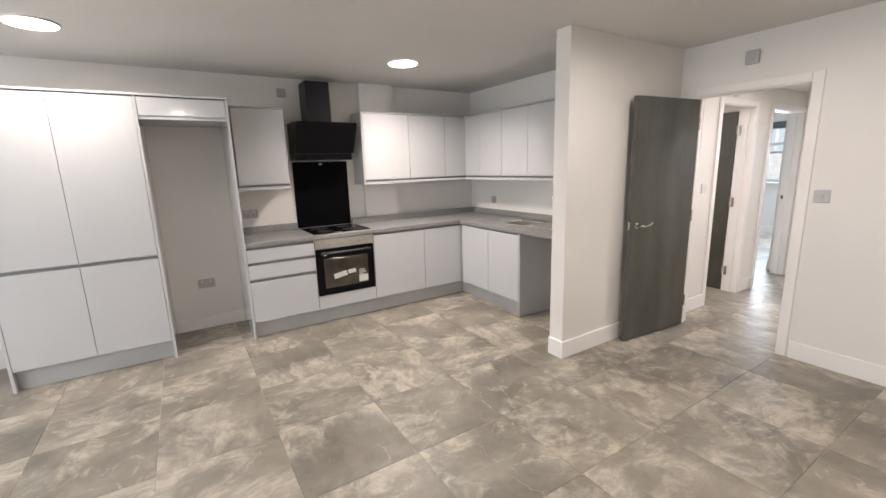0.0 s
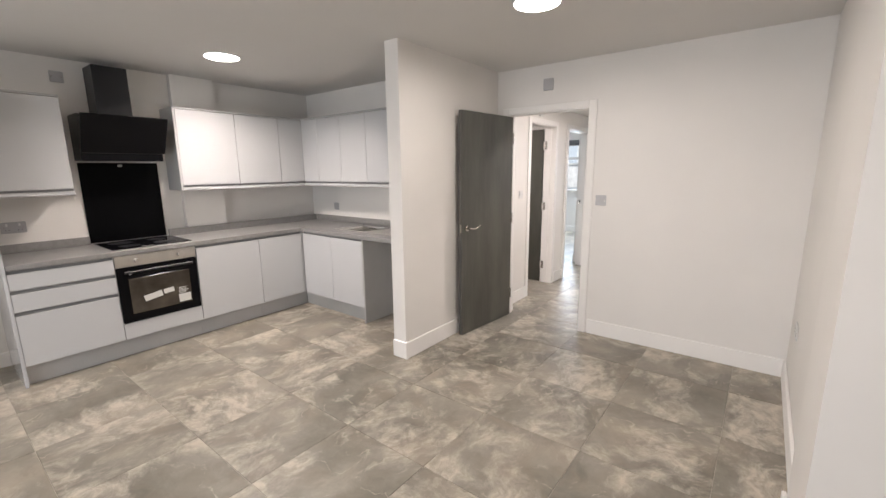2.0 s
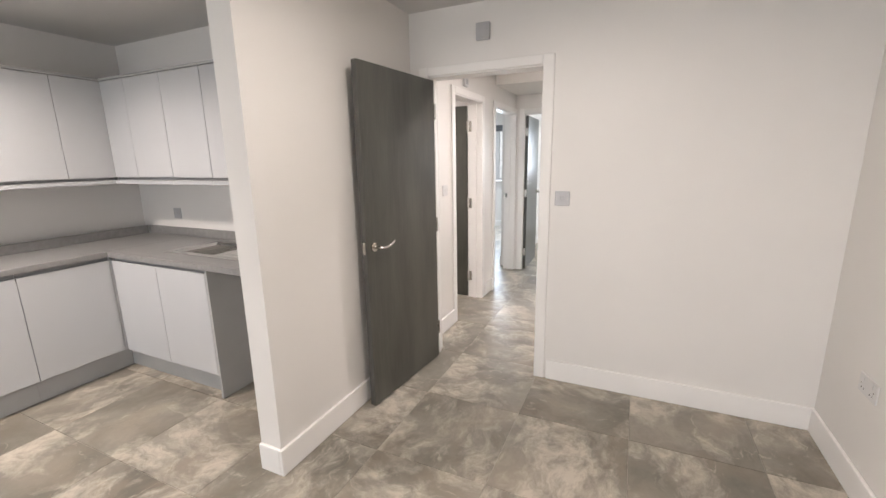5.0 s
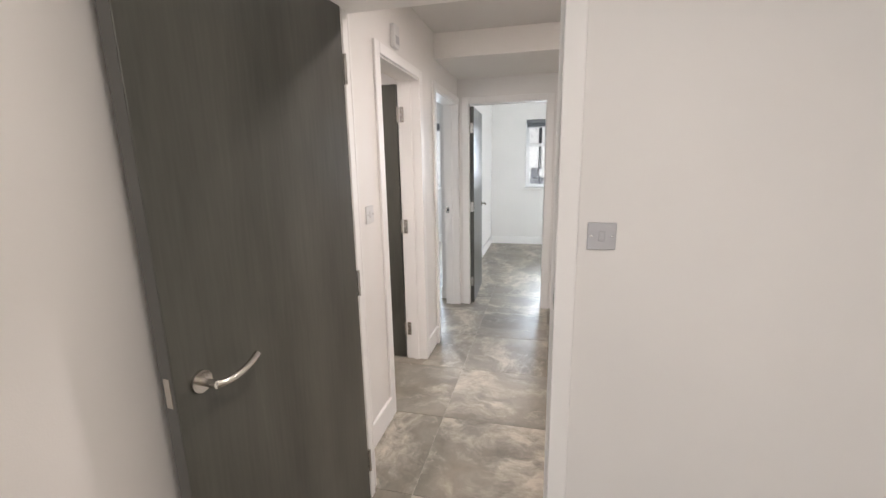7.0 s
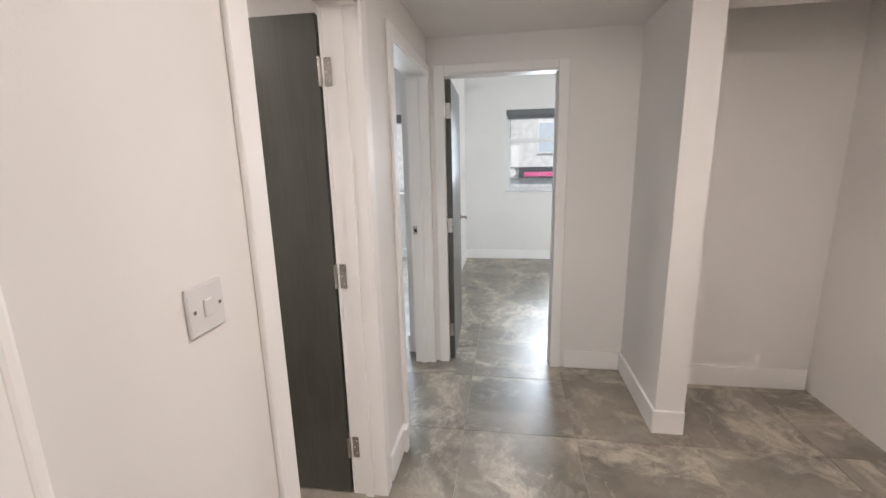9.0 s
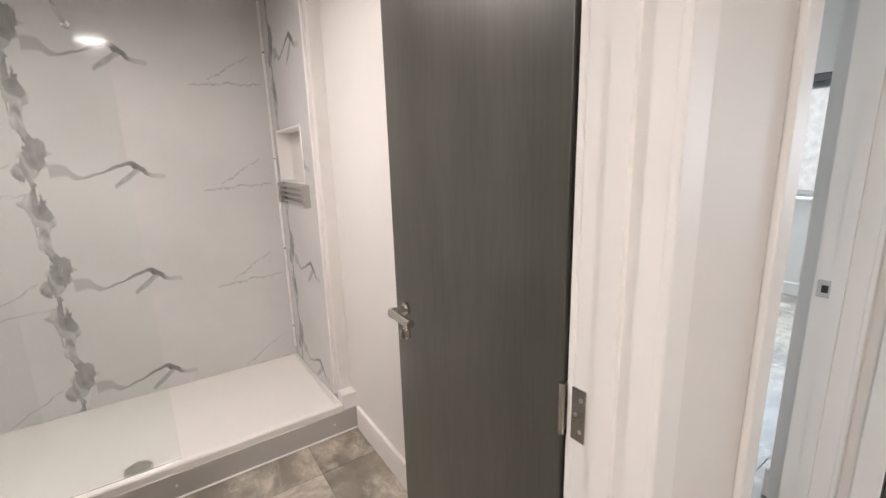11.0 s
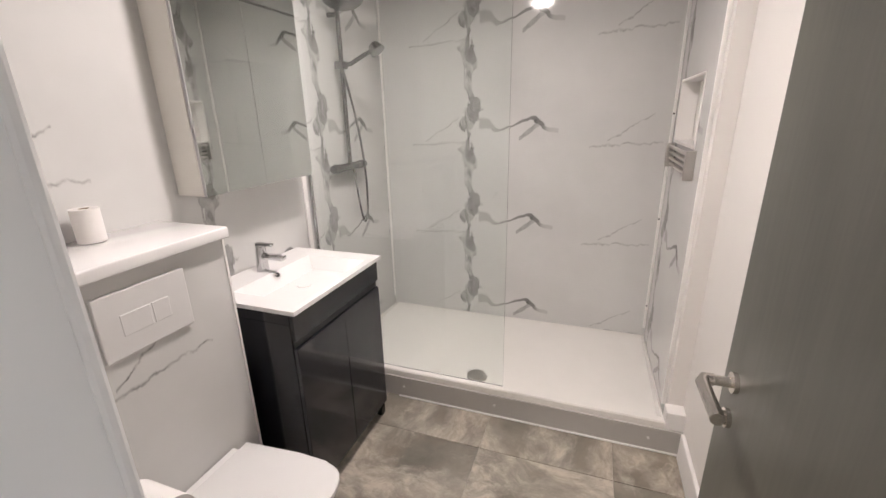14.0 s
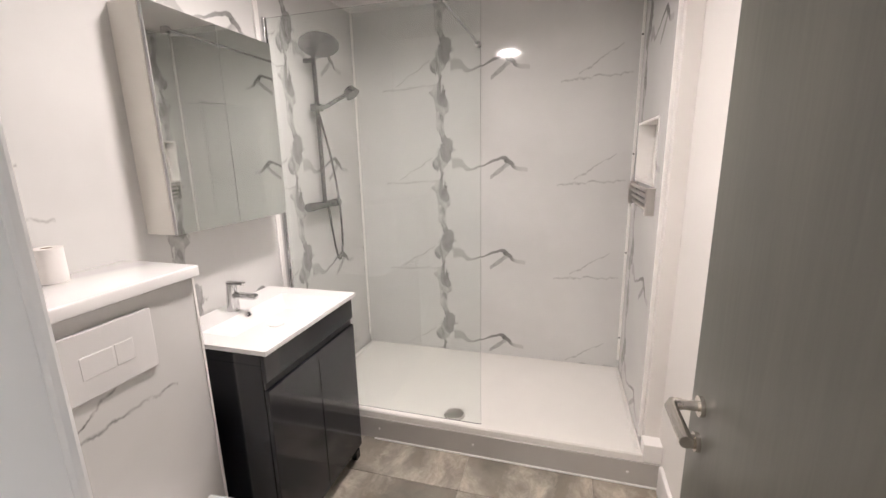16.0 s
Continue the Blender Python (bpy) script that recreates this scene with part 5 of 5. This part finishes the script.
part("panel", B(23.78, -1.5, 0.70, 23.799, 0.9, 0.90), SIGNP, sg)
for y in (-2.3, 1.45):
    part("emblem", R((23.799, y, 0.87), (23.78, y, 0.87), 0.2, seg=24), LABEL, sg)
rd = thing("red_banner", (22.5, 4.4, 0.2), "tall red advertising banner on a pole", "banner")
part("cloth", B(22.48, 3.4, 0.6, 22.5, 4.6, 3.0), REDM, rd)
part("pole", R((22.5, 3.35, -0.45), (22.5, 3.35, 3.2), 0.06), HOODG, rd)

# ---- floor tiles ----
PITCH, TX0, TY0 = 0.597, 0.475, 1.29
tile_bm = bmesh.new()
hw = PITCH / 2 - 0.0011
tv = [[tile_bm.verts.new((sx * (hw - d), sy * (hw - d), z)) for sx, sy in ((-1, -1), (1, -1), (1, 1), (-1, 1))] for d, z in ((0, -0.0029), (0, -0.0012), (0.0014, 0.0))]
for r0, r1 in zip(tv, tv[1:]):
    for k in range(4):
        tile_bm.faces.new((r0[k], r0[(k + 1) % 4], r1[(k + 1) % 4], r1[k]))
tile_bm.faces.new(tv[-1])
tile_me = mesh("tile", tile_bm, TILE)
floor_ob = bpy.data.objects["floor"]
far = []
for i in range(-5, 18):
    for j in range(-8, 7):
        cx, cy = TX0 + (i + 0.5) * PITCH, TY0 + (j + 0.5) * PITCH
        if cy < -3.2 or (2.7 < cx < 7.0 and cy < -0.6) or cx > 10.9 or cx < -2.7 or cy > 5.3:
            continue
        if cx > 7.5 or (cx > 4.7 and cy < -0.6) or cx < -1.4 or cy < -2.0:
            far.append((cx, cy))
            continue
        ob = new("tile", tile_me)
        ob.location = (cx, cy, 0)
        ob.rotation_euler = (0, 0, random.choice((0, 1, 2, 3)) * math.pi / 2)
        ob.parent = floor_ob
fb = bmesh.new()
for cx, cy in far:
    vs = [fb.verts.new((cx + sx * hw, cy + sy * hw, -0.0001)) for sx, sy in ((-1, -1), (1, -1), (1, 1), (-1, 1))]
    fb.faces.new(vs)
rest = part("tiles", fb, TILE, floor_ob, "grey stone-look floor tiles")
tagged(rest, kind="stuff")
